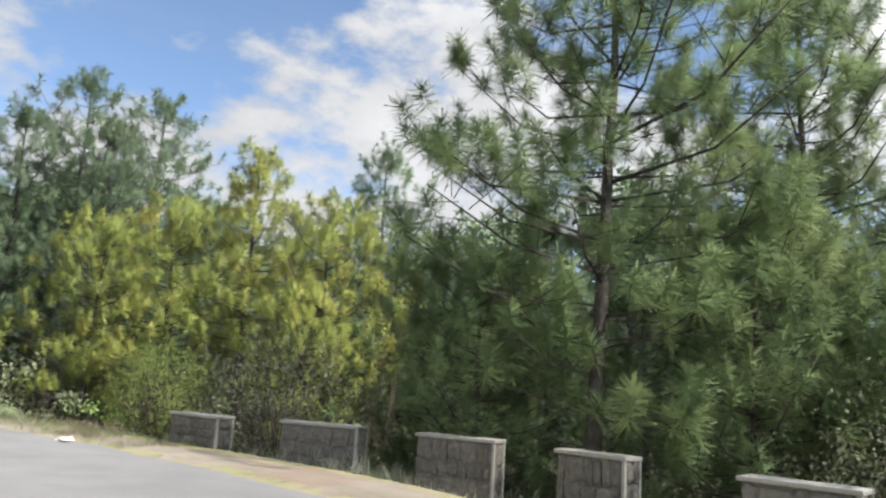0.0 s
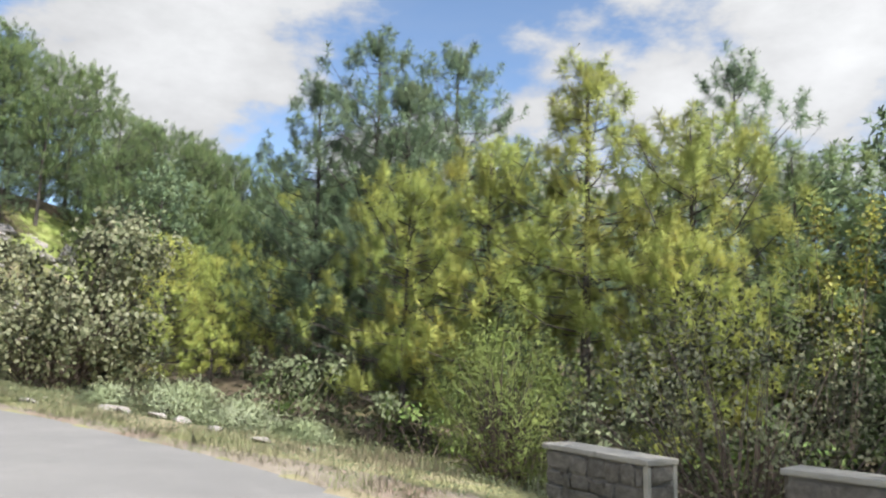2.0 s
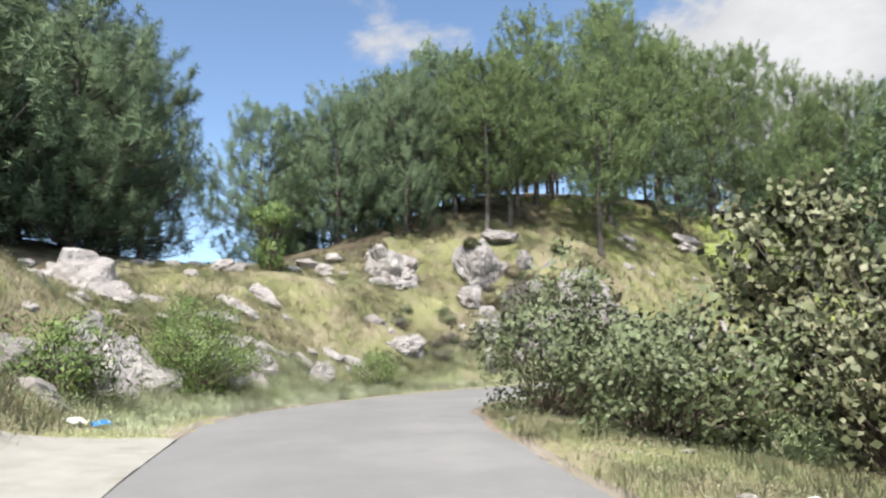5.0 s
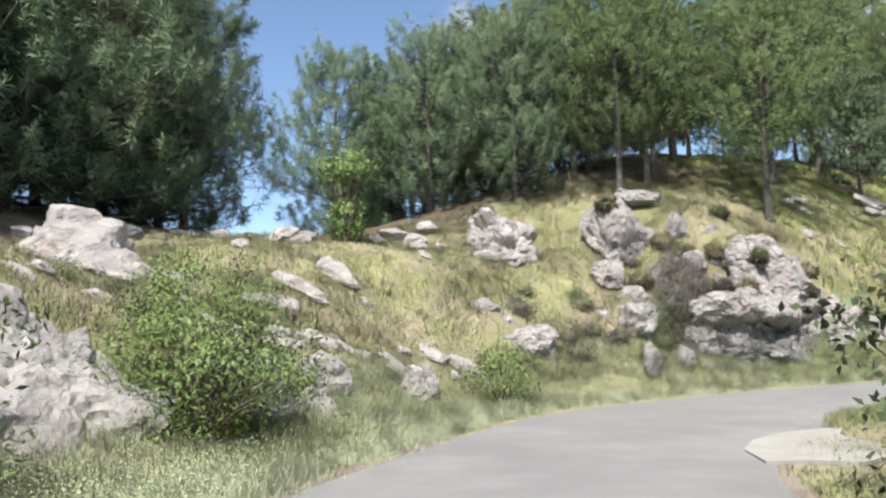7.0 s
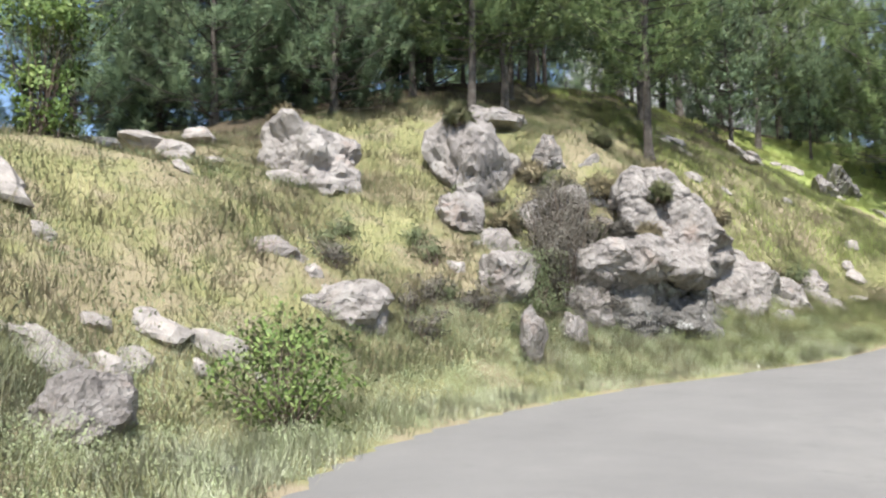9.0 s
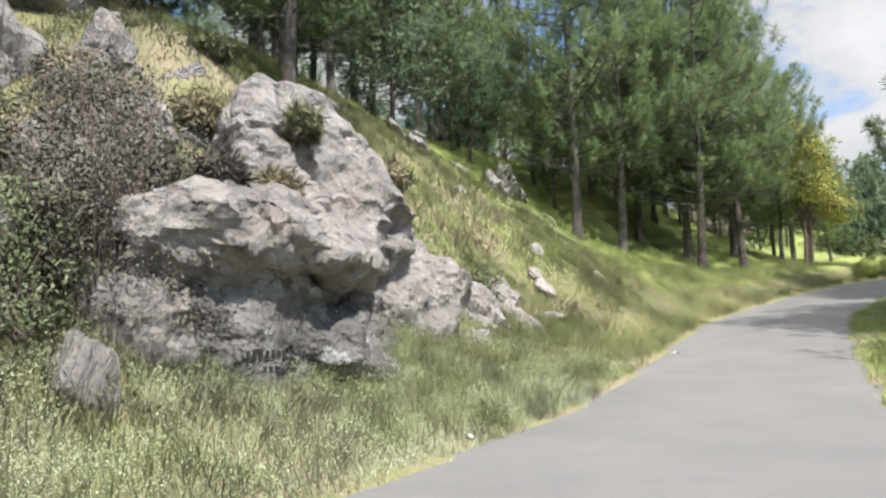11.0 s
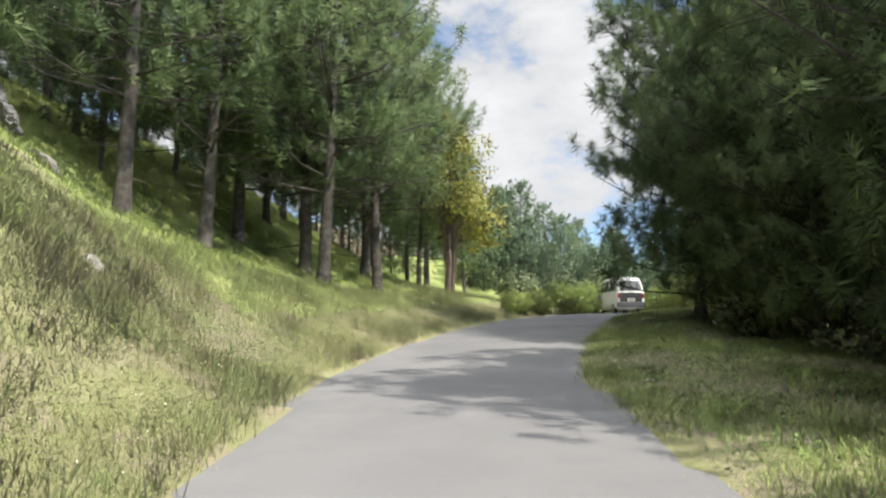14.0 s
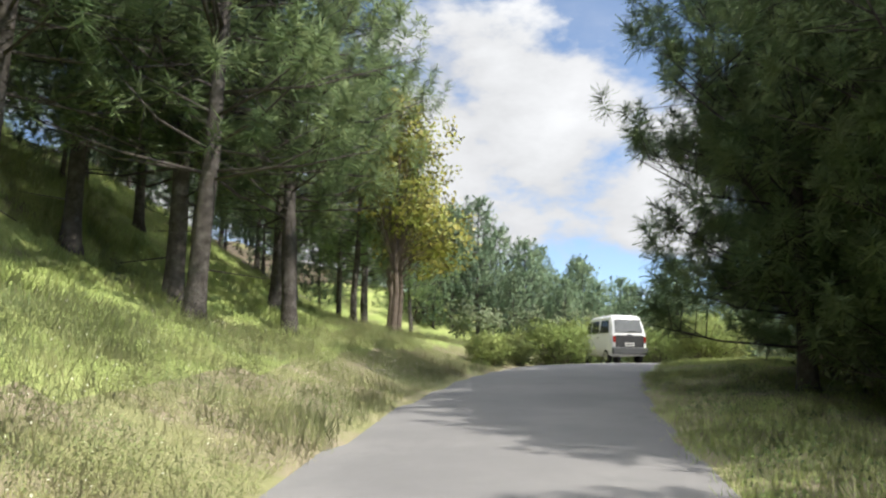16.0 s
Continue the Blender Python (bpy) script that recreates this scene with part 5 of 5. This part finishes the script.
for x, y, s in [(-15.8, 18.0, .3), (-14.8, 19.1, .45), (-14.3, 18.9, .35), (-13.7, 19.15, .5), (-13.2, 19.2, .4), (-12.9, 18.9, .25), (-23.1, 20.6, .22), (-26.9, 20.0, .2), (-18.4, 18.6, .15), (-20.6, 19.2, .18), (-11.4, 17.9, .3), (-10.0, 17.2, .35), (-9.0, 17.0, .2), (-16.6, 19.0, .2)]:
    stone(x, y, s * 0.75, "loose pale stone on the grassy road edge", "roadside stones", 0.25, 0.45)


for k in range(22):
    x, y = rnd.uniform(-52.5, -46.5), rnd.uniform(24.0, 31.5)
    s = rnd.uniform(0.35, 0.75)
    leafy("scrub_bush", spot_at(x, y), 540 + k, [(0, 0, 0.5 * s, 0.8 * s, 0.9 * s, 0.6 * s)], 1300, 0.06, rnd.choice((DRY_SCRUB, DRY_SCRUB, SCRUB)), "low dry scrub on the crumbling bank", "shrub", "scrub on the bank", slim=0.4, shell=0.2)
# tufts that grow in the clefts of the outcrop
rocks = [o for o in scene.collection.all_objects if o.type == "MESH" and o.name.split(".")[0] in ("boulder", "stained_rock", "rock_outcrop")]
rock_v, rock_f = [], []
for o in rocks:
    k = len(rock_v)
    rock_v += [o.matrix_basis @ v.co for v in o.data.vertices]
    rock_f += [tuple(i + k for i in p.vertices) for p in o.data.polygons]
rock_skin = BVHTree.FromPolygons(rock_v, rock_f)
for k, (x, y, s, m) in enumerate([(-51.0, 33.0, .5, GRASS_GOLD), (-50.6, 34.4, .55, GRASS_GOLD), (-50.9, 36.9, .5, GRASS_GOLD), (-48.6, 34.8, .35, GRASS_GOLD), (-48.2, 33.9, .3, GRASS_GOLD), (-48.3, 36.6, .35, DRY_SCRUB), (-49.0, 32.6, .45, GRASS_GOLD), (-50.4, 37.6, .45, GRASS_GOLD),
                                  (-49.9, 33.6, .5, GRASS_GOLD), (-47.8, 32.6, .3, DRY_SCRUB), (-51.6, 32.6, .45, GRASS_GOLD), (-49.6, 40.4, .4, SCRUB), (-51.9, 30.2, .4, GRASS_GOLD), (-50.2, 30.6, .45, DRY_SCRUB), (-53.3, 25.4, .35, DRY_SCRUB), (-52.0, 35.6, .4, GRASS_GOLD)]):
    top, _n, _i, _d = rock_skin.ray_cast(Vector((x, y, 20)), Vector((0, 0, -1)))
    z = max(floor_z(x, y), top.z if top else -9)
    leafy("grass_tuft", pose(x, y, z - 0.04), 500 + k, [(0, 0, 0.5 * s, 0.9 * s, 0.9 * s, 0.7 * s)], 3600, 0.24, DRY_GRASS if k % 3 else GRASS_SLOPE if m is GRASS_GOLD else m, "dry grassy tuft rooted in a cleft of the rock", "grass tuft", "tufts on the rocks", slim=0.014, shell=0.1)


# ---------- grass ----------
def tufty(p):
    """Random tilt for the sward's shading normals, as if tufts and mounds turned different ways."""
    return np.array([noise.noise_vector(Vector((x * 1.9, y * 1.9, 4.0))) for x, y in p]) * np.array([1.0, 1.0, 0.3])


def strewn(rng, count, t_range, off_range, right):
    """Random places beside the road, between two stations and two distances from its edge."""
    f = np.clip((rng.uniform(t_range[0], t_range[1], count) + 4) * 10, 0, len(line) - 1.001)
    k = f.astype(int)
    w = (f - k)[:, None]
    off = rng.uniform(off_range[0], off_range[1], count)
    side, edge = (-to_left, right_off) if right else (to_left, left_off)
    aside = side[k] * (1 - w) + side[k + 1] * w
    brim = edge[k] * (1 - w[:, 0]) + edge[k + 1] * w[:, 0]
    return line[k, :2] * (1 - w) + line[k + 1, :2] * w + aside * (brim + off)[:, None], off


def grass(name, label, seed, count, t_range, off_range, tall, width, material_, right=False, clump=5, spreadc=0.09, keep=None, plain=False):
    rng = np.random.default_rng(seed)
    p, off = strewn(rng, count, t_range, off_range, right)
    n1 = np.array([noise.noise(Vector((x * 0.45, y * 0.45, seed))) for x, y in p])
    ok = rng.uniform(-0.9, 0.28, count) < n1
    if keep is not None:
        ok &= keep(p[:, 0], p[:, 1])
    p, n1 = p[ok], n1[ok]
    p = np.repeat(p, clump, 0) + rng.normal(size=(len(p) * clump, 2)) * spreadc
    n1 = np.repeat(n1, clump)
    n = len(p)
    root = np.stack([p[:, 0], p[:, 1], height(p[:, 0], p[:, 1]) - 0.03], 1)
    h = rng.uniform(tall[0], tall[1], n) * (0.75 + 0.7 * np.clip(n1, -0.4, 0.6))
    a = rng.uniform(0, 2 * np.pi, n)
    lean = rng.uniform(0.15, 1.0, n) * h
    d = np.stack([np.cos(a), np.sin(a), np.zeros(n)], 1)
    b = a + rng.uniform(0.6, 2.5, n)
    w = np.stack([np.cos(b), np.sin(b), np.zeros(n)], 1) * (width * rng.uniform(0.6, 1.3, n))[:, None] / 2
    up = np.array([0, 0, 1.0])
    midp = root + d * (lean * 0.3)[:, None] + up * (h * 0.6)[:, None]
    tip = root + d * lean[:, None] + up * h[:, None]
    nrm = unit(np.array([0, 0, 1.0]) + d * 0.25 + tufty(p) + rng.normal(size=(n, 3)) * 0.22)
    if plain:
        verts = np.stack([root - w, root + w, tip], 1).reshape(-1, 3)
        return tagged(new(name, mesh(name, verts, np.arange(3 * n).reshape(-1, 3), material_, soft=np.repeat(nrm, 3, 0))), label, "grass", kind="stuff")
    verts = np.stack([root - w, root + w, midp + w * 0.7, midp - w * 0.7, tip], 1).reshape(-1, 3)
    i = np.arange(n)[:, None] * 5
    faces = np.concatenate([i + np.array([[0, 1, 2]]), i + np.array([[0, 2, 3]]), i + np.array([[3, 2, 4]])])
    return tagged(new(name, mesh(name, verts, faces, material_, soft=np.repeat(nrm, 5, 0))), label, "grass", kind="stuff")


def specks(name, label, seed, count, t_range, off_range, tall, size, material_, right=False, slim=0.5):
    """Small leaves and flower heads of the weeds that fill the verge."""
    rng = np.random.default_rng(seed)
    p, off = strewn(rng, count, t_range, off_range, right)
    n1 = np.array([noise.noise(Vector((x * 1.2, y * 1.2, seed))) for x, y in p])
    ok = rng.uniform(-0.75, 0.4, count) < n1
    p, n1, off = p[ok], n1[ok], off[ok]
    z = height(p[:, 0], p[:, 1]) + rng.uniform(0.02, 1.0, len(p)) * tall * (0.55 + 1.3 * np.clip(n1, -0.2, 0.6)) * np.clip(off * 2 + 0.3, 0.2, 1)
    return tagged(new(name, leaf_mesh(name, np.stack([p[:, 0], p[:, 1], z], 1), np.array([0, 0, 1.0]) + tufty(p), size, rng, material_, slim=slim, flat=0.0, own=0.25)), label, "weeds", kind="stuff")


grass("verge_grass", "tall pale green flowering grass along the verge", 1, 13000, (8.3, 14.0), (-0.05, 3.6), (0.12, 0.40), 0.009, GRASS, clump=7, plain=True)
grass("verge_seed_heads", "pale seed heads among the verge grass", 11, 6500, (8.3, 15.0), (0.3, 3.6), (0.3, 0.6), 0.012, GRASS_SLOPE, clump=3, plain=True)
specks("verge_weeds", "small pale green leaves of the verge weeds", 21, 220000, (8.3, 14.6), (-0.05, 3.4), 0.42, 0.034, WEED, slim=0.36)
grass("golden_verge_grass", "tall golden-green grass on the verge of the upper road", 2, 15000, (13.0, 21.5), (-0.05, 4.8), (0.14, 0.46), 0.010, GRASS_GOLD, clump=7, plain=True)
specks("golden_verge_weeds", "small yellow-green leaves of weeds on the upper verge", 22, 240000, (13.0, 20.5), (-0.05, 4.4), 0.55, 0.032, WEED_GOLD, slim=0.36)
specks("verge_flowers", "pale flower heads over the verge grass", 31, 9000, (9.0, 20.5), (0.1, 4.0), 0.6, 0.02, FLOWER, slim=0.9)
grass("hillside_grass", "short bright grass between the hillside trunks", 3, 22000, (14.5, 22.0), (3.6, 17.0), (0.12, 0.36), 0.03, HILL_GRASS, clump=6, spreadc=0.16, plain=True)
grass("bank_grass", "dry yellow-green grass on the rocky bank", 4, 50000, (6.8, 16.8), (1.8, 14.0), (0.12, 0.38), 0.02, GRASS_SLOPE, clump=7, spreadc=0.16, plain=True)
specks("bank_leaves", "small dull leaves of low plants over the rocky bank", 26, 60000, (7.2, 13.4), (2.0, 12.5), 0.32, 0.07, SCRUB)
grass("dry_bank_grass", "brown dried grass in patches on the rocky bank", 44, 11000, (6.8, 13.5), (2.2, 12.0), (0.12, 0.36), 0.02, DRY_GRASS, clump=6, spreadc=0.2, plain=True)
grass("outer_verge_grass", "short grass on the road edge before the bend", 5, 6000, (5.6, 9.0), (0.1, 3.5), (0.06, 0.26), 0.012, GRASS, keep=lambda x, y: x < -27.4, plain=True)
specks("bank_weeds", "small leaves of low weeds at the foot of the bank", 23, 16000, (7.4, 9.6), (0.3, 4.0), 0.3, 0.04, WEED)
grass("inner_verge_grass", "short grass on the inner road edge", 6, 24000, (3.2, 12.0), (0.0, 4.5), (0.05, 0.24), 0.012, GRASS_SLOPE, right=True, plain=True)
specks("inner_verge_weeds", "small leaves of low weeds on the inner road edge", 24, 30000, (3.4, 11.5), (0.4, 4.0), 0.2, 0.045, SCRUB, right=True)
grass("upper_inner_grass", "grass on the inner edge of the upper road", 7, 34000, (10.5, 22.0), (-0.08, 5.0), (0.06, 0.22), 0.014, HILL_GRASS, right=True, plain=True)
specks("upper_inner_weeds", "small leaves of low weeds beside the shaded upper road", 25, 40000, (10.5, 20.5), (0.1, 5.0), 0.2, 0.05, LEAF_BRIGHT, right=True)
grass("parapet_weeds", "thin weeds and grass around the parapets", 8, 4000, (-1.0, 3.6), (2.3, 6.0), (0.12, 0.5), 0.012, GRASS, right=True, plain=True)
grass("wood_floor_grass", "thin grass on the floor of the wood below the road", 9, 9000, (2.0, 13.0), (4.0, 12.0), (0.12, 0.4), 0.035, GRASS_SLOPE, right=True, clump=6, spreadc=0.2, plain=True)

# ---------- parapets ----------
stone_meshes = []
for k in range(6):
    bm = box_bm(1, 1, 1)
    bmesh.ops.bevel(bm, geom=bm.edges[:], offset=0.16, segments=1, affect="EDGES")
    r = random.Random(300 + k)
    for v in bm.verts:
        v.co += Vector((r.uniform(-.12, .12), r.uniform(-.09, .09), r.uniform(-.10, .10)))
    me = bpy.data.meshes.new("wall_stone")
    bm.to_mesh(me)
    bm.free()
    me.materials.append(STONE)
    stone_meshes.append(me)


def parapet(x0, y0, x1, y1, seed, label):
    """A short wall of rubble stone with a cement cap, its road face from one end to the other."""
    r = random.Random(seed)
    length, thick = math.hypot(x1 - x0, y1 - y0), 0.40
    a = math.atan2(y1 - y0, x1 - x0)
    z = min(floor_z(x0, y0), floor_z(x1, y1))
    tall = 0.67 - z
    wall = thing("stone_parapet", pose(x0, y0, z, 0, 0, math.degrees(a)), label, "wall", "parapets along the road edge")
    part("core", box_bm(length - 0.06, thick - 0.06, tall + 0.5, 0.01, (length / 2, thick / 2, (tall - 0.5) / 2)), MORTAR, wall)
    part("cap", box_bm(length + 0.04, thick + 0.04, 0.06, 0.014, (length / 2, thick / 2, tall + 0.03)), CEMENT, wall, "pale cement cap")
    for ex in (length,):
        for ey in (0.0, thick):
            part("corner_band", box_bm(0.055, 0.055, tall - 0.002, 0.008, (ex + (0.02 if ex == 0 else -0.02), ey + (0.02 if ey == 0 else -0.02), tall / 2 - 0.001)), CEMENT, wall, "pale cement corner strip")
    def face(origin, along, out, run):
        zz, rows_ = 0.02, [r.uniform(0.8, 1.3) for _ in range(3)]
        for share in rows_:
            hh = (tall - 0.03) * share / sum(rows_)
            u = 0.05
            while u < run - 0.08:
                w = min(r.uniform(0.13, 0.40), run - 0.05 - u)
                c = Vector(origin) + Vector(along) * (u + w / 2) + Vector((0, 0, zz + hh / 2 + r.uniform(-.012, .012)))
                rot = math.atan2(along[1], along[0])
                ob = new("stone", r.choice(stone_meshes))
                ob.parent = wall
                ob.matrix_basis = Matrix.LocRotScale(c + Vector(out) * r.uniform(-0.004, 0.01), Euler((0, 0, rot)).to_quaternion() @ Euler((0, r.uniform(-.1, .1), 0)).to_quaternion(), (w - 0.012, 0.085, hh * r.uniform(.84, .98)))
                u += w
            zz += hh
    face((0, 0.03, 0), (1, 0, 0), (0, -1, 0), length)
    face((0.03, 0, 0), (0, 1, 0), (-1, 0, 0), thick)
    face((length - 0.03, 0, 0), (0, 1, 0), (1, 0, 0), thick)
    return wall


for k, w in enumerate([(-5.45, 16.15, -4.2, 15.2), (-3.0, 15.35, -1.4, 14.6), (-0.27, 13.75, 1.05, 12.95), (1.88, 11.78, 2.70, 10.85), (3.58, 9.08, 4.5, 8.15), (5.4, 7.2, 6.4, 5.9)]):
    parapet(*w, 400 + k, "low rubble stone parapet with a pale cement cap beside the road")


# ---------- faded painted marks on the stained face ----------
skin = BVHTree.FromPolygons([face_rock.matrix_basis @ v.co for v in face_rock.data.vertices], [tuple(p.vertices) for p in face_rock.data.polygons])
inverse = face_rock.matrix_basis.inverted()
for row, (count_, tall_) in enumerate(((11, 0.11), (6, 0.08))):
    for k in range(count_):
        start = Vector((-42.0, 28.2, 2.86 - 0.19 * row)) + Vector((0.656, 0.755, 0)) * (0.075 * k + 0.2 * row - 0.15)
        hit_, normal_, _i, _d = skin.ray_cast(start, Vector((-0.755, 0.656, -0.02)))
        if hit_ is None:
            continue
        bm = box_bm(0.045, 0.05, tall_ * (0.75 + 0.3 * ((k * 7) % 5) / 4), 0.004)
        turn_ = Matrix.LocRotScale(hit_, normal_.to_track_quat("Y", "Z"), (1, 1, 1))
        bmesh.ops.transform(bm, matrix=inverse @ turn_, verts=bm.verts)
        part("painted_mark", bm, BLACK_PAINT, face_rock, "black painted bar")


# ---------- parked van ----------
def loft(rings):
    """Skin over rings of equal length, with both ends closed."""
    n = len(rings[0])
    verts = [v for ring in rings for v in ring]
    faces = []
    for k in range(len(rings) - 1):
        for j in range(n):
            faces.append((k * n + j, k * n + (j + 1) % n, (k + 1) * n + (j + 1) % n, (k + 1) * n + j))
    faces.append(tuple(range(n))[::-1])
    faces.append(tuple(range((len(rings) - 1) * n, len(rings) * n)))
    return verts, faces


def van(at):
    v = thing("minivan", at, "white minivan with a dark rear panel parked at the road edge", "van")
    def ring(z, x, y0, y1, c):
        pts = []
        for sx, sy in ((-1, 0), (1, 0), (1, 1), (-1, 1)):
            cx, cy = sx * (x - c), (y0 + c) if sy == 0 else (y1 - c)
            start = {(-1, 0): math.pi, (1, 0): -math.pi / 2, (1, 1): 0, (-1, 1): math.pi / 2}[(sx, sy)]
            for j in range(5):
                w = start + j * math.pi / 8
                pts.append((cx + c * math.cos(w), cy + c * math.sin(w), z))
        return pts
    rings = [ring(.28, .64, .06, 3.18, .10), ring(.34, .69, .02, 3.24, .12), ring(.62, .70, .0, 3.26, .13), ring(.98, .70, .0, 3.22, .13), ring(1.10, .69, .03, 3.10, .14), ring(1.45, .645, .15, 2.72, .16), ring(1.70, .60, .25, 2.45, .18), ring(1.79, .55, .34, 2.30, .2), ring(1.82, .44, .48, 2.1, .2)]
    a, b = loft(rings)
    piece("body", mesh("body", a, b, PAINT, True), v)
    def slab(name, corners, lift, material_, label=""):
        c = [Vector(p) for p in corners]
        n = (c[1] - c[0]).cross(c[3] - c[0]).normalized()
        mid_ = sum(c, Vector()) / len(c)
        ring_in = [p + n * lift for p in c]
        ring_back = [p - n * 0.03 for p in c]
        bm = bmesh.new()
        f_ = [bm.verts.new(p) for p in ring_in]
        g_ = [bm.verts.new(p) for p in ring_back]
        bm.faces.new(f_)
        for k in range(len(c)):
            bm.faces.new((f_[k], g_[k], g_[(k + 1) % len(c)], f_[(k + 1) % len(c)]))
        return part(name, bm, material_, v, label)
    slab("rear_window", [(-.55, .032, 1.15), (.55, .032, 1.15), (.49, .19, 1.64), (-.49, .19, 1.64)], 0.012, GLASS_SKY_GREY, "sloping rear window, sky reflection put in as grey")
    # garnish panel made taller so its black takes in the shaded lower rear
    slab("rear_panel", [(-.56, .0, .60), (.56, .0, .60), (.56, .0, 1.04), (-.56, .0, 1.04)], 0.014, PLASTIC_DARK, "black rear garnish panel, enlarged to stand in for shade")
    for s in (-1, 1):
        slab("tail_light", [(s * .60 - .05, .004, .78), (s * .60 + .05, .004, .78), (s * .60 + .05, .004, 1.0), (s * .60 - .05, .004, 1.0)], 0.016, RED_LENS, "red tail light")
        wins = [(.34, 1.18), (1.25, 2.02)]
        for y0, y1 in wins:
            c = [(s * .692, y1, 1.14), (s * .692, y0, 1.14), (s * .612, y0 + .1, 1.62), (s * .612, y1, 1.62)]
            slab("side_window", c if s < 0 else [c[1], c[0], c[3], c[2]], 0.01, GLASS_DARK)
        c = [(s * .69, 2.72, 1.14), (s * .69, 2.10, 1.14), (s * .612, 2.10, 1.62), (s * .615, 2.42, 1.62)]
        slab("door_window", c if s < 0 else [c[1], c[0], c[3], c[2]], 0.01, GLASS_DARK)
        part("mirror", box_bm(.12, .06, .17, .02, (s * .79, 2.62, 1.22)), PLASTIC_DARK, v)
        part("door_handle", box_bm(.015, .12, .03, .004, (s * .708, 1.35, .98)), PLASTIC_DARK, v)
        for y in (.62, 2.62):
            bm = bmesh.new()
            bmesh.ops.create_cone(bm, cap_ends=True, segments=24, radius1=.27, radius2=.27, depth=.16)
            bmesh.ops.bevel(bm, geom=[e for e in bm.edges if abs(e.verts[0].co.z - e.verts[1].co.z) < 1e-5], offset=.03, segments=2, affect="EDGES")
            tyre = part("tyre", bm, RUBBER, v, at=pose(s * .62, y, .27, 0, 90, 0))
            bm = bmesh.new()
            bmesh.ops.create_cone(bm, cap_ends=True, segments=18, radius1=.17, radius2=.15, depth=.02)
            part("rim", bm, STEEL, tyre, at=pose(0, 0, s * .082, 0, 0 if s > 0 else 180, 0))
    slab("windscreen", [(.55, 3.0, 1.16), (-.55, 3.0, 1.16), (-.50, 2.58, 1.62), (.50, 2.58, 1.62)], 0.06, GLASS_DARK)
    part("rear_bumper", box_bm(1.38, .16, .26, .04, (0, -.02, .46)), BUMPER, v, "grey rear bumper")
    part("front_bumper", box_bm(1.38, .14, .26, .04, (0, 3.26, .46)), BUMPER, v)
    plate = part("number_plate", box_bm(.36, .012, .13, .003, (0, -.012, .70)), PAPER, v, "pale number plate with dark bars")
    part("plate_bar", box_bm(.28, .006, .05, .001, (0, -.021, .70)), PLASTIC_DARK, plate)
    part("wiper", box_bm(.34, .012, .016, .003, (.12, .02, 1.19)), PLASTIC_DARK, v)
    part("roof_gutter", box_bm(.02, 2.0, .025, .005, (-.60, 1.38, 1.685)), PAINT, v)
    part("roof_gutter", box_bm(.02, 2.0, .025, .005, (.60, 1.38, 1.685)), PAINT, v)
    part("tailgate_handle", box_bm(.16, .03, .03, .006, (0, -.01, 1.06)), PLASTIC_DARK, v)
    return v


k = int(np.argmin(np.hypot(line[:, 0] + 39, line[:, 1] - 77)))
van(pose(-38.9, 76.4, float(line[k, 2]) - 0.02, math.degrees(math.atan2(line[k + 1, 2] - line[k - 1, 2], float(np.hypot(*(line[k + 1, :2] - line[k - 1, :2])))))  , 0, 13))


# ---------- litter and painted marks ----------
def scrap(x, y, size, label, material_=PAPER, lift=0.0, name="paper_scrap", category="litter"):
    r = random.Random(int(abs(x * 31 + y * 17)))
    bm = bmesh.new()
    bmesh.ops.create_grid(bm, x_segments=5, y_segments=4, size=0.5)
    for v_ in bm.verts:
        v_.co.z = r.uniform(0, .22) + (0.25 if abs(v_.co.x) < .3 else 0)
        v_.co.x += r.uniform(-.06, .06)
    ob = part(name, bm, material_, None)
    k_ = int(np.argmin(np.hypot(line[:, 0] - x, line[:, 1] - y)))
    inside = -float(right_off[k_]) < float((np.array([x, y]) - line[k_, :2]) @ to_left[k_]) < float(left_off[k_])
    z = float(line[k_, 2]) + 0.03 if inside else floor_z(x, y) + 0.02
    ob.matrix_basis = Matrix.LocRotScale((x, y, z + lift), Euler((0, 0, r.uniform(0, 6.3))), (size, size * .7, size * .5))
    ob.modifiers.new("thickness", "SOLIDIFY").thickness = 0.01
    return tagged(ob, label, category, "litter along the road")


scrap(-6.5, 13.9, .3, "crumpled white paper scrap lying on the asphalt")
scrap(-45.5, 43.3, .18, "flat white scrap lying on the asphalt edge")
scrap(-39.2, 19.1, .3, "crumpled white wrapper on the grassy road edge")
scrap(-38.6, 18.7, .25, "crumpled white wrapper on the grassy road edge")
scrap(-45.0, 34.0, .13, "white litter in the verge grass")
scrap(-28.9, 13.0, .42, "pale flattened wrapper on the bare ground")
scrap(-28.9, 13.45, .40, "bright blue plastic bag on the bare ground", BLUE_BAG, 0.02, "plastic_bag")
scrap(-40.6, 21.0, .35, "dark scrap of rubber on the road edge", PLASTIC_DARK)
scrap(-20.2, 19.6, .3, "pale crumpled wrapper in the roadside grass")
scrap(-41.95, 49.5, .17, "pale litter beside the shaded road edge")
